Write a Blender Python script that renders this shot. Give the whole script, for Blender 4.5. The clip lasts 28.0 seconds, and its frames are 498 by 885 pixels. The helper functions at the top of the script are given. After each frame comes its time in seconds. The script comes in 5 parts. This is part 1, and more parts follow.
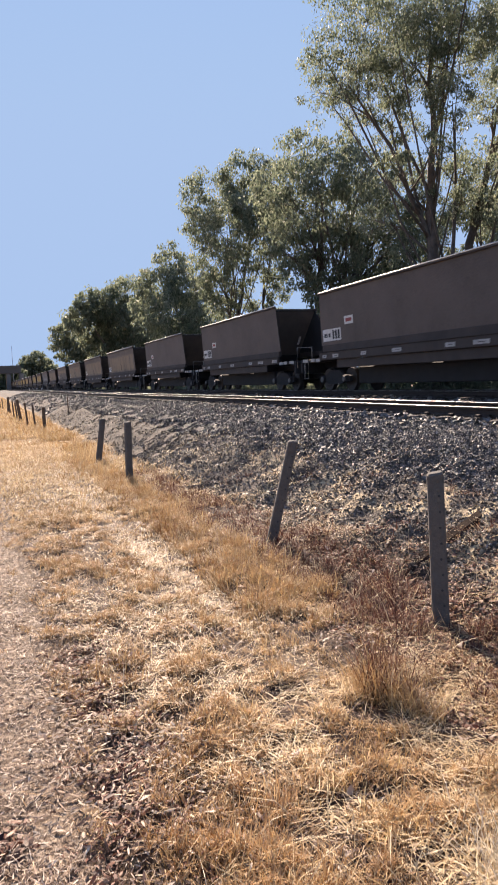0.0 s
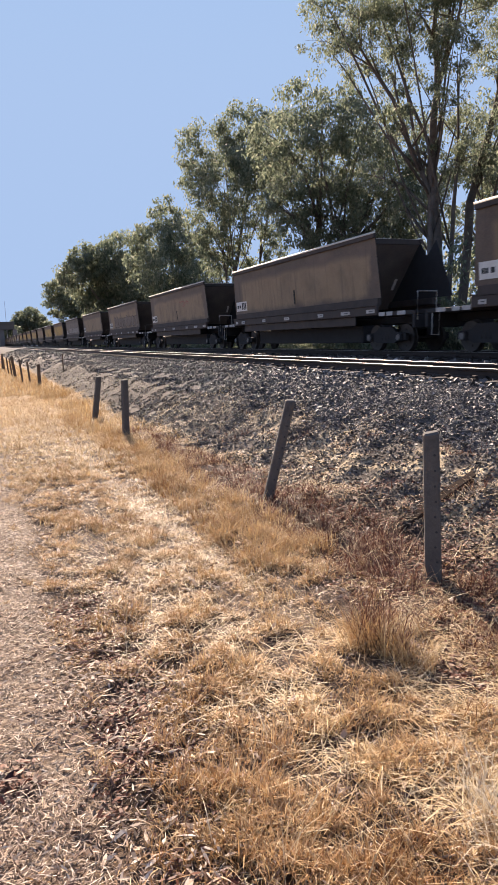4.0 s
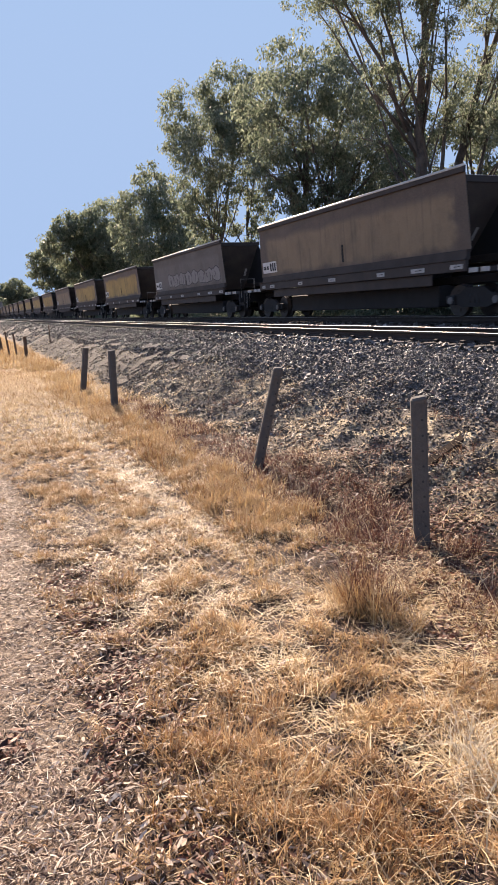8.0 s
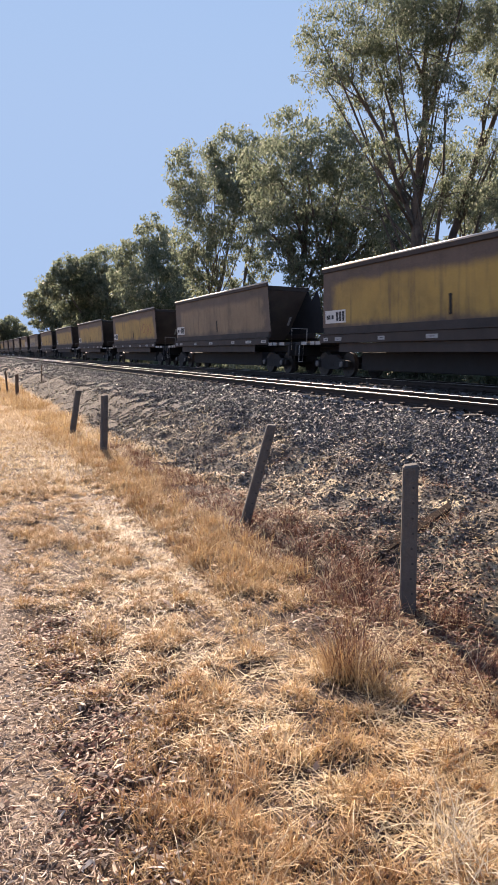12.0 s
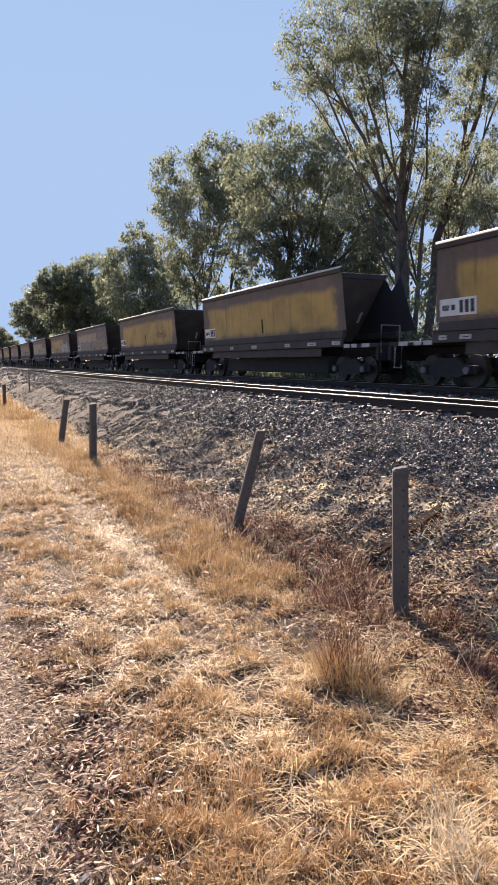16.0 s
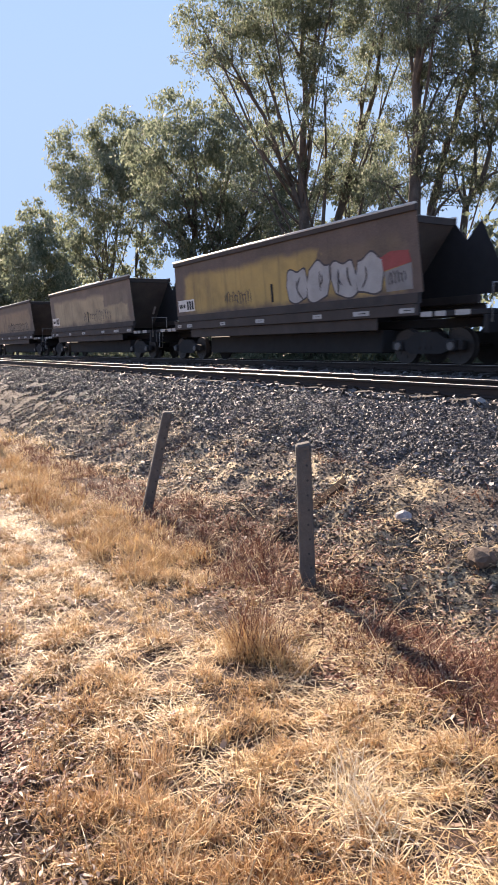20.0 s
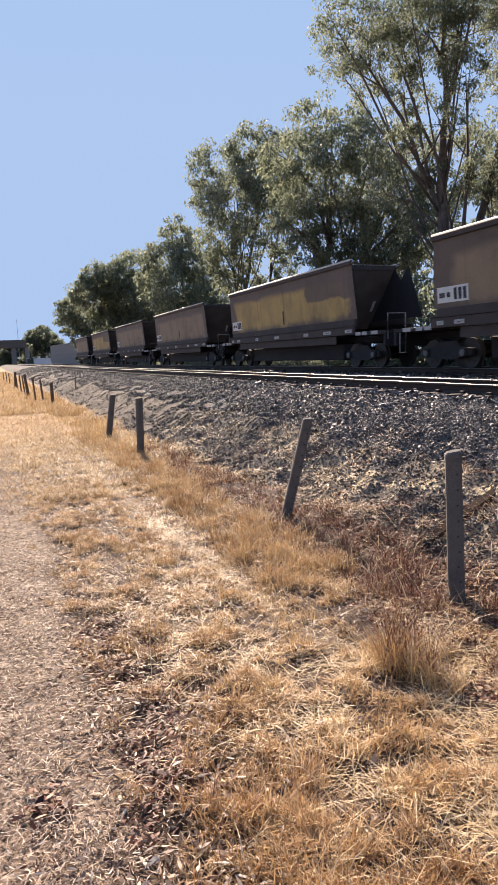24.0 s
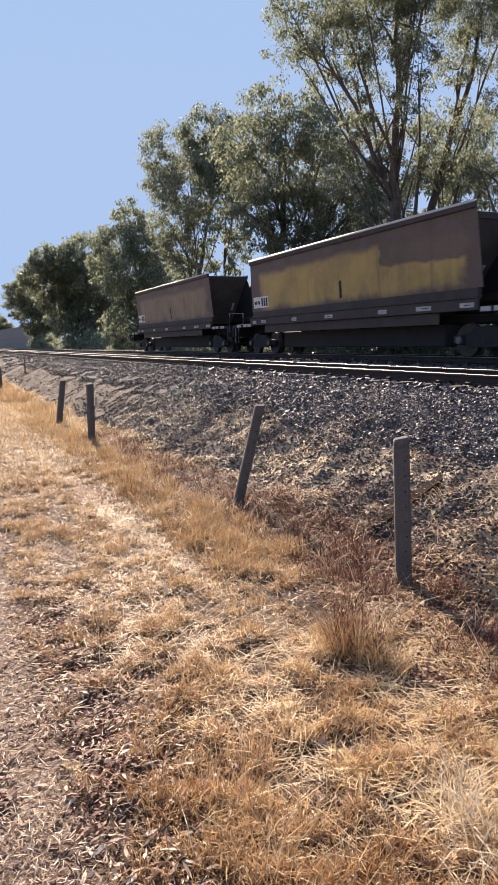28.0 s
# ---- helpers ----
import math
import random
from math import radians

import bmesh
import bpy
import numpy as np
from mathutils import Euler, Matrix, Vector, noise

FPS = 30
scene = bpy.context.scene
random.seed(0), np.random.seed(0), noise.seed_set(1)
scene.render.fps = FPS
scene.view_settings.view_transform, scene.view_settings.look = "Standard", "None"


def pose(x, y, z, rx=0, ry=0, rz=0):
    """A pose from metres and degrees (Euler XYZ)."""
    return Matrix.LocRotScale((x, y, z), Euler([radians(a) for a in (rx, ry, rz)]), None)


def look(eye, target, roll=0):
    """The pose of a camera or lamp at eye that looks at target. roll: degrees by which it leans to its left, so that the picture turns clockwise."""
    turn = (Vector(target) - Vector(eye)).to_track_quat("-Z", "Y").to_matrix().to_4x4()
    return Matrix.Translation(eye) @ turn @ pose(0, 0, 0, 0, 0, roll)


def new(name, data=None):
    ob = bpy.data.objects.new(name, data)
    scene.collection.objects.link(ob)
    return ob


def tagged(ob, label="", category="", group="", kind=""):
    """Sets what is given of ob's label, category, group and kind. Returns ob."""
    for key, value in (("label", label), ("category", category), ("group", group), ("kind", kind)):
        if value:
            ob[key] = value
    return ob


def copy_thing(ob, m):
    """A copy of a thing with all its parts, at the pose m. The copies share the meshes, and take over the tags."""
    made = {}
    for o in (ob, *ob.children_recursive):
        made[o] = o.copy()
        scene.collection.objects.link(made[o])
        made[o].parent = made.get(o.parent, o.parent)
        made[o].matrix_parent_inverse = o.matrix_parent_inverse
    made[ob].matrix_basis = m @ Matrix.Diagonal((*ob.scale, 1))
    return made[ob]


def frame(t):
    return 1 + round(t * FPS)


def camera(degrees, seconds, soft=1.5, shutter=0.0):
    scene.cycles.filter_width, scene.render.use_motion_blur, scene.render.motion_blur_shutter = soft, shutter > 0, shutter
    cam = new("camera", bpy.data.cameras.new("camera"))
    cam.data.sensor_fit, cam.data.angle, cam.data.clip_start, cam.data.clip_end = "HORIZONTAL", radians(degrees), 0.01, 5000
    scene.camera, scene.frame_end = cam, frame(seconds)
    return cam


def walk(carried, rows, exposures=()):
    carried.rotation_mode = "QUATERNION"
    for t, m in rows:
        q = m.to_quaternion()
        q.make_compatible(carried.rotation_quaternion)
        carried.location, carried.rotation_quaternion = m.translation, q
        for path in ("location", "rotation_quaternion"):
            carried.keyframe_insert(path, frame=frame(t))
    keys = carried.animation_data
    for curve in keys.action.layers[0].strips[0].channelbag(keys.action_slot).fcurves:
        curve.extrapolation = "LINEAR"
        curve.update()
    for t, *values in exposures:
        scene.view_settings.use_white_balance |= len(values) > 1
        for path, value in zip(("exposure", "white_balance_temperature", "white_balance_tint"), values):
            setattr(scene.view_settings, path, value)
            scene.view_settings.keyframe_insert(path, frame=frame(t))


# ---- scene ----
cam = camera(40.5, 28.0, shutter=0.15)
PATH = [
    (0, (0.025, 0.063, 1.586), (0.739, 1.922, 1.398), -2.3),
    (0.5, (0.007, 0.045, 1.581), (0.69, 1.89, 1.221), -1.5),
    (1, (-0.035, 0.025, 1.587), (0.669, 1.861, 1.221), -2.4),
    (1.5, (-0.043, 0.026, 1.59), (0.672, 1.861, 1.244), -2.5),
    (2, (-0.043, 0.029, 1.588), (0.675, 1.866, 1.257), -2.1),
    (2.5, (-0.04, 0.032, 1.584), (0.696, 1.865, 1.271), -2.0),
    (4.5, (-0.009, 0.028, 1.586), (0.698, 1.873, 1.277), -1.8),
    (5, (-0.014, 0.037, 1.591), (0.678, 1.885, 1.264), -2.0),
    (5.5, (-0.027, 0.033, 1.583), (0.655, 1.879, 1.228), -2.0),
    (6, (-0.023, 0.039, 1.58), (0.658, 1.879, 1.194), -2.1),
    (6.5, (-0.006, 0.037, 1.574), (0.683, 1.871, 1.173), -2.2),
    (7, (0.005, 0.027, 1.578), (0.711, 1.853, 1.172), -2.3),
    (7.5, (0.007, 0.036, 1.574), (0.729, 1.857, 1.173), -2.5),
    (8, (0.009, 0.032, 1.574), (0.743, 1.849, 1.176), -2.7),
    (8.5, (0.009, 0.029, 1.571), (0.751, 1.843, 1.172), -2.8),
    (9, (0.01, 0.021, 1.577), (0.754, 1.833, 1.176), -2.8),
    (9.5, (0.007, 0.027, 1.574), (0.754, 1.838, 1.174), -2.3),
    (10, (-0.007, 0.029, 1.581), (0.74, 1.844, 1.194), -1.6),
    (10.5, (-0.027, 0.036, 1.592), (0.72, 1.856, 1.23), -0.6),
    (11, (-0.039, 0.033, 1.604), (0.715, 1.857, 1.279), 0.4),
    (11.5, (-0.059, 0.032, 1.621), (0.708, 1.858, 1.337), 1.0),
    (12, (-0.054, 0.031, 1.619), (0.733, 1.852, 1.369), 1.1),
    (12.5, (-0.041, 0.03, 1.618), (0.768, 1.845, 1.389), 0.9),
    (14.5, (-0.05, 0.035, 1.618), (0.766, 1.846, 1.385), 0.5),
    (15, (-0.052, 0.026, 1.627), (0.753, 1.841, 1.39), 0.4),
    (15.5, (-0.051, 0.035, 1.621), (0.753, 1.851, 1.386), 0.3),
    (16, (-0.054, 0.032, 1.621), (0.762, 1.843, 1.388), 0.1),
    (16.5, (-0.049, 0.027, 1.621), (0.792, 1.825, 1.378), -0.3),
    (17, (-0.03, 0.027, 1.61), (0.849, 1.804, 1.344), -0.8),
    (17.5, (-0.009, 0.019, 1.608), (0.915, 1.767, 1.307), -1.4),
    (18, (0.007, 0.006, 1.613), (0.98, 1.721, 1.278), -1.8),
    (18.5, (0.03, -0.022, 1.613), (1.051, 1.661, 1.26), -2.1),
    (19, (0.036, -0.032, 1.617), (1.093, 1.629, 1.263), -1.9),
    (19.5, (0.024, -0.019, 1.616), (1.091, 1.64, 1.288), -1.7),
    (20, (-0.009, -0.008, 1.62), (1.028, 1.676, 1.327), -1.2),
    (20.5, (-0.042, 0.009, 1.625), (0.918, 1.744, 1.367), -0.8),
    (21, (-0.066, 0.034, 1.628), (0.789, 1.827, 1.396), -0.7),
    (21.5, (-0.084, 0.055, 1.622), (0.672, 1.894, 1.403), -0.8),
    (22, (-0.091, 0.076, 1.614), (0.598, 1.941, 1.397), -0.9),
    (22.5, (-0.096, 0.067, 1.614), (0.564, 1.942, 1.392), -1.2),
    (24.5, (-0.078, 0.049, 1.608), (0.628, 1.901, 1.337), -2.3),
    (25, (-0.088, 0.048, 1.612), (0.627, 1.895, 1.335), -2.2),
    (25.5, (-0.079, 0.059, 1.61), (0.641, 1.903, 1.327), -2.2),
    (26, (-0.071, 0.055, 1.607), (0.652, 1.897, 1.318), -2.2),
    (26.5, (-0.069, 0.056, 1.61), (0.663, 1.893, 1.314), -2.1),
    (27, (-0.076, 0.056, 1.608), (0.672, 1.887, 1.309), -1.8),
    (27.5, (-0.066, 0.059, 1.607), (0.704, 1.88, 1.305), -1.6),
    (28, (-0.055, 0.054, 1.606), (0.761, 1.855, 1.304), -1.5),
]
walk(cam, [(t, look(e, g, r)) for t, e, g, r in PATH],
     exposures=[(0, 1.12, 7800, 22), (16, 1.16, 7800, 22), (18.5, 1.42, 7800, 22), (20, 1.42, 7800, 22), (22, 1.16, 7800, 22), (28, 1.14, 7800, 22)])

# ---- world, sun, exposure ----
SUN_AZ, SUN_EL = 8.0, 31.0          # degrees: from +y towards +x, above the horizon
world = bpy.data.worlds.new("world")
scene.world = world
world.use_nodes = True
wn = world.node_tree
sky = wn.nodes.new("ShaderNodeTexSky")
sky.sky_type = "NISHITA"
sky.sun_disc = False
sky.sun_elevation, sky.sun_rotation = radians(SUN_EL), radians(SUN_AZ)
sky.air_density, sky.dust_density, sky.ozone_density = 0.75, 0.0, 2.4
parts_of = wn.nodes.new("ShaderNodeSeparateColor")
joined = wn.nodes.new("ShaderNodeCombineColor")
wn.links.new(sky.outputs[0], parts_of.inputs[0])
for band, (most, ease) in enumerate(((0.98, 1.4), (1.68, 2.0), (2.8, 2.3))):          # caps each colour band so that the horizon stays a pale blue
    soft = wn.nodes.new("ShaderNodeMath")
    soft.operation = "SMOOTH_MIN"
    soft.inputs[1].default_value, soft.inputs[2].default_value = most, ease
    wn.links.new(parts_of.outputs[band], soft.inputs[0])
    wn.links.new(soft.outputs[0], joined.inputs[band])
wn.links.new(joined.outputs[0], wn.nodes["Background"].inputs[0])
wn.nodes["Background"].inputs[1].default_value = 0.16
sun = new("sun", bpy.data.lights.new("sun", "SUN"))
sun.data.energy, sun.data.angle, sun.data.color = 5.0, radians(0.6), (1.0, 0.93, 0.82)
sd = Vector((math.sin(radians(SUN_AZ)) * math.cos(radians(SUN_EL)), math.cos(radians(SUN_AZ)) * math.cos(radians(SUN_EL)), math.sin(radians(SUN_EL))))
sun.matrix_world = look(sd * 50, (0, 0, 0))


# ---- materials ----
def nodes_of(name):
    m = bpy.data.materials.new(name)
    m.use_nodes = True
    nt = m.node_tree
    return m, nt, nt.nodes["Principled BSDF"]


def nd(nt, kind, **vals):
    n = nt.nodes.new(kind)
    for k, v in vals.items():
        n.inputs[k.replace("_", " ")].default_value = v
    return n


def ramp(nt, fac, stops):
    r = nt.nodes.new("ShaderNodeValToRGB")
    e = r.color_ramp.elements
    while len(e) < len(stops):
        e.new(0.5)
    for el, (p, c) in zip(e, stops):
        el.position, el.color = p, (*c, 1)
    nt.links.new(fac, r.inputs[0])
    return r.outputs[0]


def mix(nt, fac, a, b, how="MIX"):
    m = nt.nodes.new("ShaderNodeMix")
    m.data_type, m.blend_type = "RGBA", how
    for sock, v in ((m.inputs[0], fac), (m.inputs[6], a), (m.inputs[7], b)):
        if isinstance(v, (int, float)):
            sock.default_value = v
        elif isinstance(v, tuple):
            sock.default_value = (*v, 1)
        else:
            nt.links.new(v, sock)
    return m.outputs[2]


def math_node(nt, op, a, b=0.0, clamp=False):
    m = nt.nodes.new("ShaderNodeMath")
    m.operation, m.use_clamp = op, clamp
    for sock, v in zip(m.inputs, (a, b)):
        if isinstance(v, (int, float)):
            sock.default_value = v
        else:
            nt.links.new(v, sock)
    return m.outputs[0]


def noise_of(nt, scale, detail=4.0, rough=0.6, stretch=None, world_space=False):
    co = nt.nodes.new("ShaderNodeNewGeometry").outputs["Position"] if world_space else nt.nodes.new("ShaderNodeTexCoord").outputs["Object"]
    if stretch:
        mp = nt.nodes.new("ShaderNodeMapping")
        mp.inputs["Scale"].default_value = stretch
        nt.links.new(co, mp.inputs[0])
        co = mp.outputs[0]
    n = nd(nt, "ShaderNodeTexNoise", Scale=scale, Detail=detail, Roughness=rough)
    nt.links.new(co, n.inputs["Vector"])
    return n.outputs[0]


def bump(nt, bsdf, height, strength=0.4, distance=0.01):
    b = nd(nt, "ShaderNodeBump", Strength=strength, Distance=distance)
    nt.links.new(height, b.inputs["Height"])
    nt.links.new(b.outputs[0], bsdf.inputs["Normal"])


def plain(name, col, rough=0.8, metal=0.0, var=0.25, scale=6.0, bump_s=0.25, bump_scale=40.0, world_space=False):
    """A surface of one colour with blotches and grain at two scales."""
    m, nt, b = nodes_of(name)
    big = noise_of(nt, scale, 5.0, 0.6, None, world_space)
    fine = noise_of(nt, bump_scale, 3.0, 0.6, None, world_space)
    dark, light = tuple(c * (1 - var) for c in col), tuple(min(1, c * (1 + var)) for c in col)
    c = mix(nt, 0.35, ramp(nt, big, [(0.3, dark), (0.7, light)]), ramp(nt, fine, [(0.3, dark), (0.7, light)]))
    nt.links.new(c, b.inputs["Base Color"])
    b.inputs["Roughness"].default_value, b.inputs["Metallic"].default_value = rough, metal
    if bump_s:
        bump(nt, b, fine, bump_s)
    return m


def island_material(name, stops, rough=0.85, translucent=0.0, gloss=0.3, grain=0.2):
    """Pieces joined in one mesh, each with a colour of its own."""
    m, nt, b = nodes_of(name)
    rnd = nt.nodes.new("ShaderNodeNewGeometry").outputs["Random Per Island"]
    c = ramp(nt, rnd, stops)
    patch = noise_of(nt, 1.1, 3.0, 0.6, None, True)
    c = mix(nt, 0.35, c, ramp(nt, patch, [(0.35, tuple(0.62 * v for v in stops[0][1])), (0.65, stops[-1][1])]), "MIX") if grain else c
    nt.links.new(c, b.inputs["Base Color"])
    b.inputs["Roughness"].default_value = rough
    b.inputs["Specular IOR Level"].default_value = gloss
    if translucent:
        t = nt.nodes.new("ShaderNodeBsdfTranslucent")
        nt.links.new(c, t.inputs[0])
        mx = nt.nodes.new("ShaderNodeMixShader")
        mx.inputs[0].default_value = translucent
        nt.links.new(b.outputs[0], mx.inputs[1])
        nt.links.new(t.outputs[0], mx.inputs[2])
        nt.links.new(mx.outputs[0], nt.nodes["Material Output"].inputs[0])
    return m


def ground_material():
    """Pale dust, straw and soil; grey dirt and crushed rock towards the railway."""
    m, nt, b = nodes_of("dry_ground")
    geo = nt.nodes.new("ShaderNodeNewGeometry")
    sep = nt.nodes.new("ShaderNodeSeparateXYZ")
    nt.links.new(geo.outputs["Position"], sep.inputs[0])
    wob = noise_of(nt, 0.9, 4.0, 0.6, None, True)
    x = math_node(nt, "ADD", sep.outputs[0], math_node(nt, "MULTIPLY", math_node(nt, "SUBTRACT", wob, 0.5), 1.6))
    fine = noise_of(nt, 38.0, 5.0, 0.7, None, True)
    mid = noise_of(nt, 5.0, 6.0, 0.7, None, True)
    fibre = noise_of(nt, 60.0, 2.0, 0.6, (1.0, 0.25, 1.0), True)
    dust = ramp(nt, fine, [(0.36, (0.05, 0.031, 0.022)), (0.5, (0.17, 0.12, 0.084)), (0.66, (0.46, 0.365, 0.265))])
    straw = ramp(nt, fibre, [(0.3, (0.02, 0.011, 0.007)), (0.5, (0.085, 0.048, 0.024)), (0.72, (0.34, 0.21, 0.10))])
    sand = ramp(nt, fine, [(0.32, (0.2, 0.145, 0.085)), (0.5, (0.5, 0.39, 0.24)), (0.66, (0.7, 0.58, 0.38))])
    grit = ramp(nt, fine, [(0.32, (0.022, 0.017, 0.014)), (0.52, (0.085, 0.068, 0.054)), (0.7, (0.24, 0.2, 0.15))])
    soil = mix(nt, math_node(nt, "MULTIPLY", ramp_value(nt, noise_of(nt, 1.7, 5.0, 0.65, None, True), 0.5, 0.58), ramp_value(nt, sep.outputs[1], 13.0, 7.0)), grit, sand)
    rock = ramp(nt, fine, [(0.3, (0.018, 0.018, 0.019)), (0.55, (0.07, 0.069, 0.068)), (0.75, (0.2, 0.195, 0.19))])
    # shadow between the tussocks is put into the dark of straw and humus
    shaded_humus = ramp(nt, fine, [(0.3, (0.014, 0.008, 0.006)), (0.52, (0.055, 0.032, 0.022)), (0.72, (0.20, 0.13, 0.09))])
    base = mix(nt, ramp_value(nt, mid, 0.42, 0.58), straw, shaded_humus)
    near_x = math_node(nt, "ADD", sep.outputs[0], math_node(nt, "MULTIPLY", math_node(nt, "SUBTRACT", wob, 0.5), 0.5))
    base = mix(nt, ramp_value(nt, x, 1.75, 2.2), base, shaded_humus)
    left = math_node(nt, "MULTIPLY", ramp_value(nt, near_x, 0.3, 0.12), ramp_value(nt, sep.outputs[1], 11.0, 6.0))
    c = mix(nt, left, base, dust)
    bend = math_node(nt, "DIVIDE", 1.9, math_node(nt, "MAXIMUM", sep.outputs[1], 2.5))
    off = math_node(nt, "ABSOLUTE", math_node(nt, "SUBTRACT", math_node(nt, "SUBTRACT", math_node(nt, "ADD", sep.outputs[0], math_node(nt, "MULTIPLY", wob, 0.3)), bend), 1.17))
    path = math_node(nt, "MULTIPLY", ramp_value(nt, off, 0.14, 0.05), ramp_value(nt, sep.outputs[1], 2.6, 3.4))
    c = mix(nt, math_node(nt, "MULTIPLY", path, 0.35), c, mix(nt, 0.3, dust, (0.70, 0.55, 0.36)))
    gold = mix(nt, 0.5, straw, (0.50, 0.31, 0.12))
    c = mix(nt, ramp_value(nt, sep.outputs[1], 9.0, 22.0), c, gold)
    c = mix(nt, ramp_value(nt, x, 2.6, 3.3), c, soil)
    c = mix(nt, ramp_value(nt, x, 4.2, 5.2), c, rock)
    c = mix(nt, ramp_value(nt, x, 17.0, 18.5), c, straw)
    nt.links.new(c, b.inputs["Base Color"])
    b.inputs["Roughness"].default_value = 0.95
    bump(nt, b, math_node(nt, "ADD", fine, fibre), 0.6, 0.02)
    return m


def ramp_value(nt, v, lo, hi):
    """0 at lo and 1 at hi, smooth between."""
    r = nt.nodes.new("ShaderNodeMapRange")
    r.interpolation_type = "SMOOTHSTEP"
    nt.links.new(v, r.inputs[0])
    flip = lo > hi
    r.inputs[1].default_value, r.inputs[2].default_value = min(lo, hi), max(lo, hi)
    r.inputs[3].default_value, r.inputs[4].default_value = (1, 0) if flip else (0, 1)
    return r.outputs[0]


def wagon_paint(name, panel, margin, patch=0.0, streak=0.5):
    """Faded paint panel on a rust-brown hopper side: scraped edges, rain streaks, dust and a darker repainted block."""
    m, nt, b = nodes_of(name)
    co = nt.nodes.new("ShaderNodeTexCoord").outputs["Object"]
    sep = nt.nodes.new("ShaderNodeSeparateXYZ")
    nt.links.new(co, sep.inputs[0])
    rnd = nt.nodes.new("ShaderNodeObjectInfo").outputs["Random"]
    shift = nt.nodes.new("ShaderNodeVectorMath")
    shift.operation = "ADD"
    comb = nt.nodes.new("ShaderNodeCombineXYZ")
    nt.links.new(math_node(nt, "MULTIPLY", rnd, 50.0), comb.inputs[1])
    nt.links.new(co, shift.inputs[0])
    nt.links.new(comb.outputs[0], shift.inputs[1])

    def nz(scale, stretch=(1, 1, 1), detail=5.0):
        mp = nt.nodes.new("ShaderNodeMapping")
        mp.inputs["Scale"].default_value = stretch
        nt.links.new(shift.outputs[0], mp.inputs[0])
        n = nd(nt, "ShaderNodeTexNoise", Scale=scale, Detail=detail, Roughness=0.65)
        nt.links.new(mp.outputs[0], n.inputs["Vector"])
        return n.outputs[0]

    blot, rain, fine = nz(0.7), nz(1.6, (1, 2.4, 0.16)), nz(26.0)
    wob = math_node(nt, "MULTIPLY", math_node(nt, "SUBTRACT", blot, 0.5), 1.7)
    y, z = math_node(nt, "ADD", sep.outputs[1], wob), math_node(nt, "ADD", sep.outputs[2], math_node(nt, "MULTIPLY", wob, 0.35))
    mask = math_node(nt, "MULTIPLY", ramp_value(nt, y, 6.0, 5.5), ramp_value(nt, y, -6.2, -5.7))
    mask = math_node(nt, "MULTIPLY", mask, math_node(nt, "MULTIPLY", ramp_value(nt, z, 3.3, 3.02), ramp_value(nt, z, 1.66, 2.0)))
    if patch:
        block = math_node(nt, "MULTIPLY", ramp_value(nt, y, -2.6, -2.75), ramp_value(nt, z, 2.5, 2.62))
        mask = math_node(nt, "MULTIPLY", mask, math_node(nt, "SUBTRACT", 1.0, math_node(nt, "MULTIPLY", block, patch)))
    lo, hi = tuple(0.62 * v for v in panel), tuple(min(1, 1.2 * v) for v in panel)
    pc = ramp(nt, blot, [(0.3, lo), (0.52, panel), (0.72, hi)])
    mc = ramp(nt, blot, [(0.3, tuple(0.6 * v for v in margin)), (0.7, tuple(1.35 * v for v in margin))])
    c = mix(nt, mask, mc, pc)
    c = mix(nt, math_node(nt, "MULTIPLY", ramp_value(nt, rain, 0.5, 0.72), streak), c, tuple(0.55 * v for v in margin))
    c = mix(nt, 0.16, c, ramp(nt, fine, [(0.3, tuple(0.5 * v for v in margin)), (0.7, (0.34, 0.27, 0.2))]))
    nt.links.new(c, b.inputs["Base Color"])
    b.inputs["Roughness"].default_value = 0.62
    bump(nt, b, math_node(nt, "ADD", blot, math_node(nt, "MULTIPLY", fine, 0.15)), 0.25, 0.03)
    return m


GROUND = ground_material()
STONE = island_material("ballast_rock", [(0.0, (0.025, 0.024, 0.024)), (0.5, (0.085, 0.081, 0.078)), (0.9, (0.15, 0.145, 0.138)), (1.0, (0.34, 0.33, 0.31))], 0.55, 0, 0.4, 0)
DIRTY_STONE = island_material("dusty_rock", [(0.0, (0.03, 0.024, 0.02)), (0.5, (0.1, 0.08, 0.06)), (0.85, (0.2, 0.165, 0.12)), (1.0, (0.5, 0.41, 0.28))], 0.8, 0, 0.4, 0)
STRAW = island_material("dry_grass", [(0.0, (0.209, 0.099, 0.032)), (0.3, (0.437, 0.247, 0.090)), (0.65, (0.647, 0.436, 0.191)), (1.0, (0.799, 0.653, 0.425))], 0.6, 0.35, 0.4)
GOLD = island_material("upright_dry_grass", [(0.0, (0.190, 0.078, 0.029)), (0.3, (0.475, 0.248, 0.098)), (0.7, (0.742, 0.470, 0.215)), (1.0, (0.856, 0.663, 0.420))], 0.65, 0.3, 0.35)
ORANGE = island_material("orange_dry_grass", [(0.0, (0.171, 0.069, 0.030)), (0.4, (0.457, 0.239, 0.100)), (0.8, (0.704, 0.457, 0.199)), (1.0, (0.837, 0.676, 0.399))], 0.7, 0.28, 0.3)
PALE = island_material("flattened_straw", [(0.0, (0.323, 0.188, 0.090)), (0.4, (0.647, 0.465, 0.239)), (1.0, (0.856, 0.723, 0.489))], 0.55, 0.2, 0.45, 0)
WEED = island_material("dead_weed", [(0.0, (0.05, 0.019, 0.015)), (0.5, (0.15, 0.055, 0.036)), (0.85, (0.27, 0.13, 0.08)), (1.0, (0.62, 0.45, 0.3))], 0.8, 0.2, 0.3, 0)
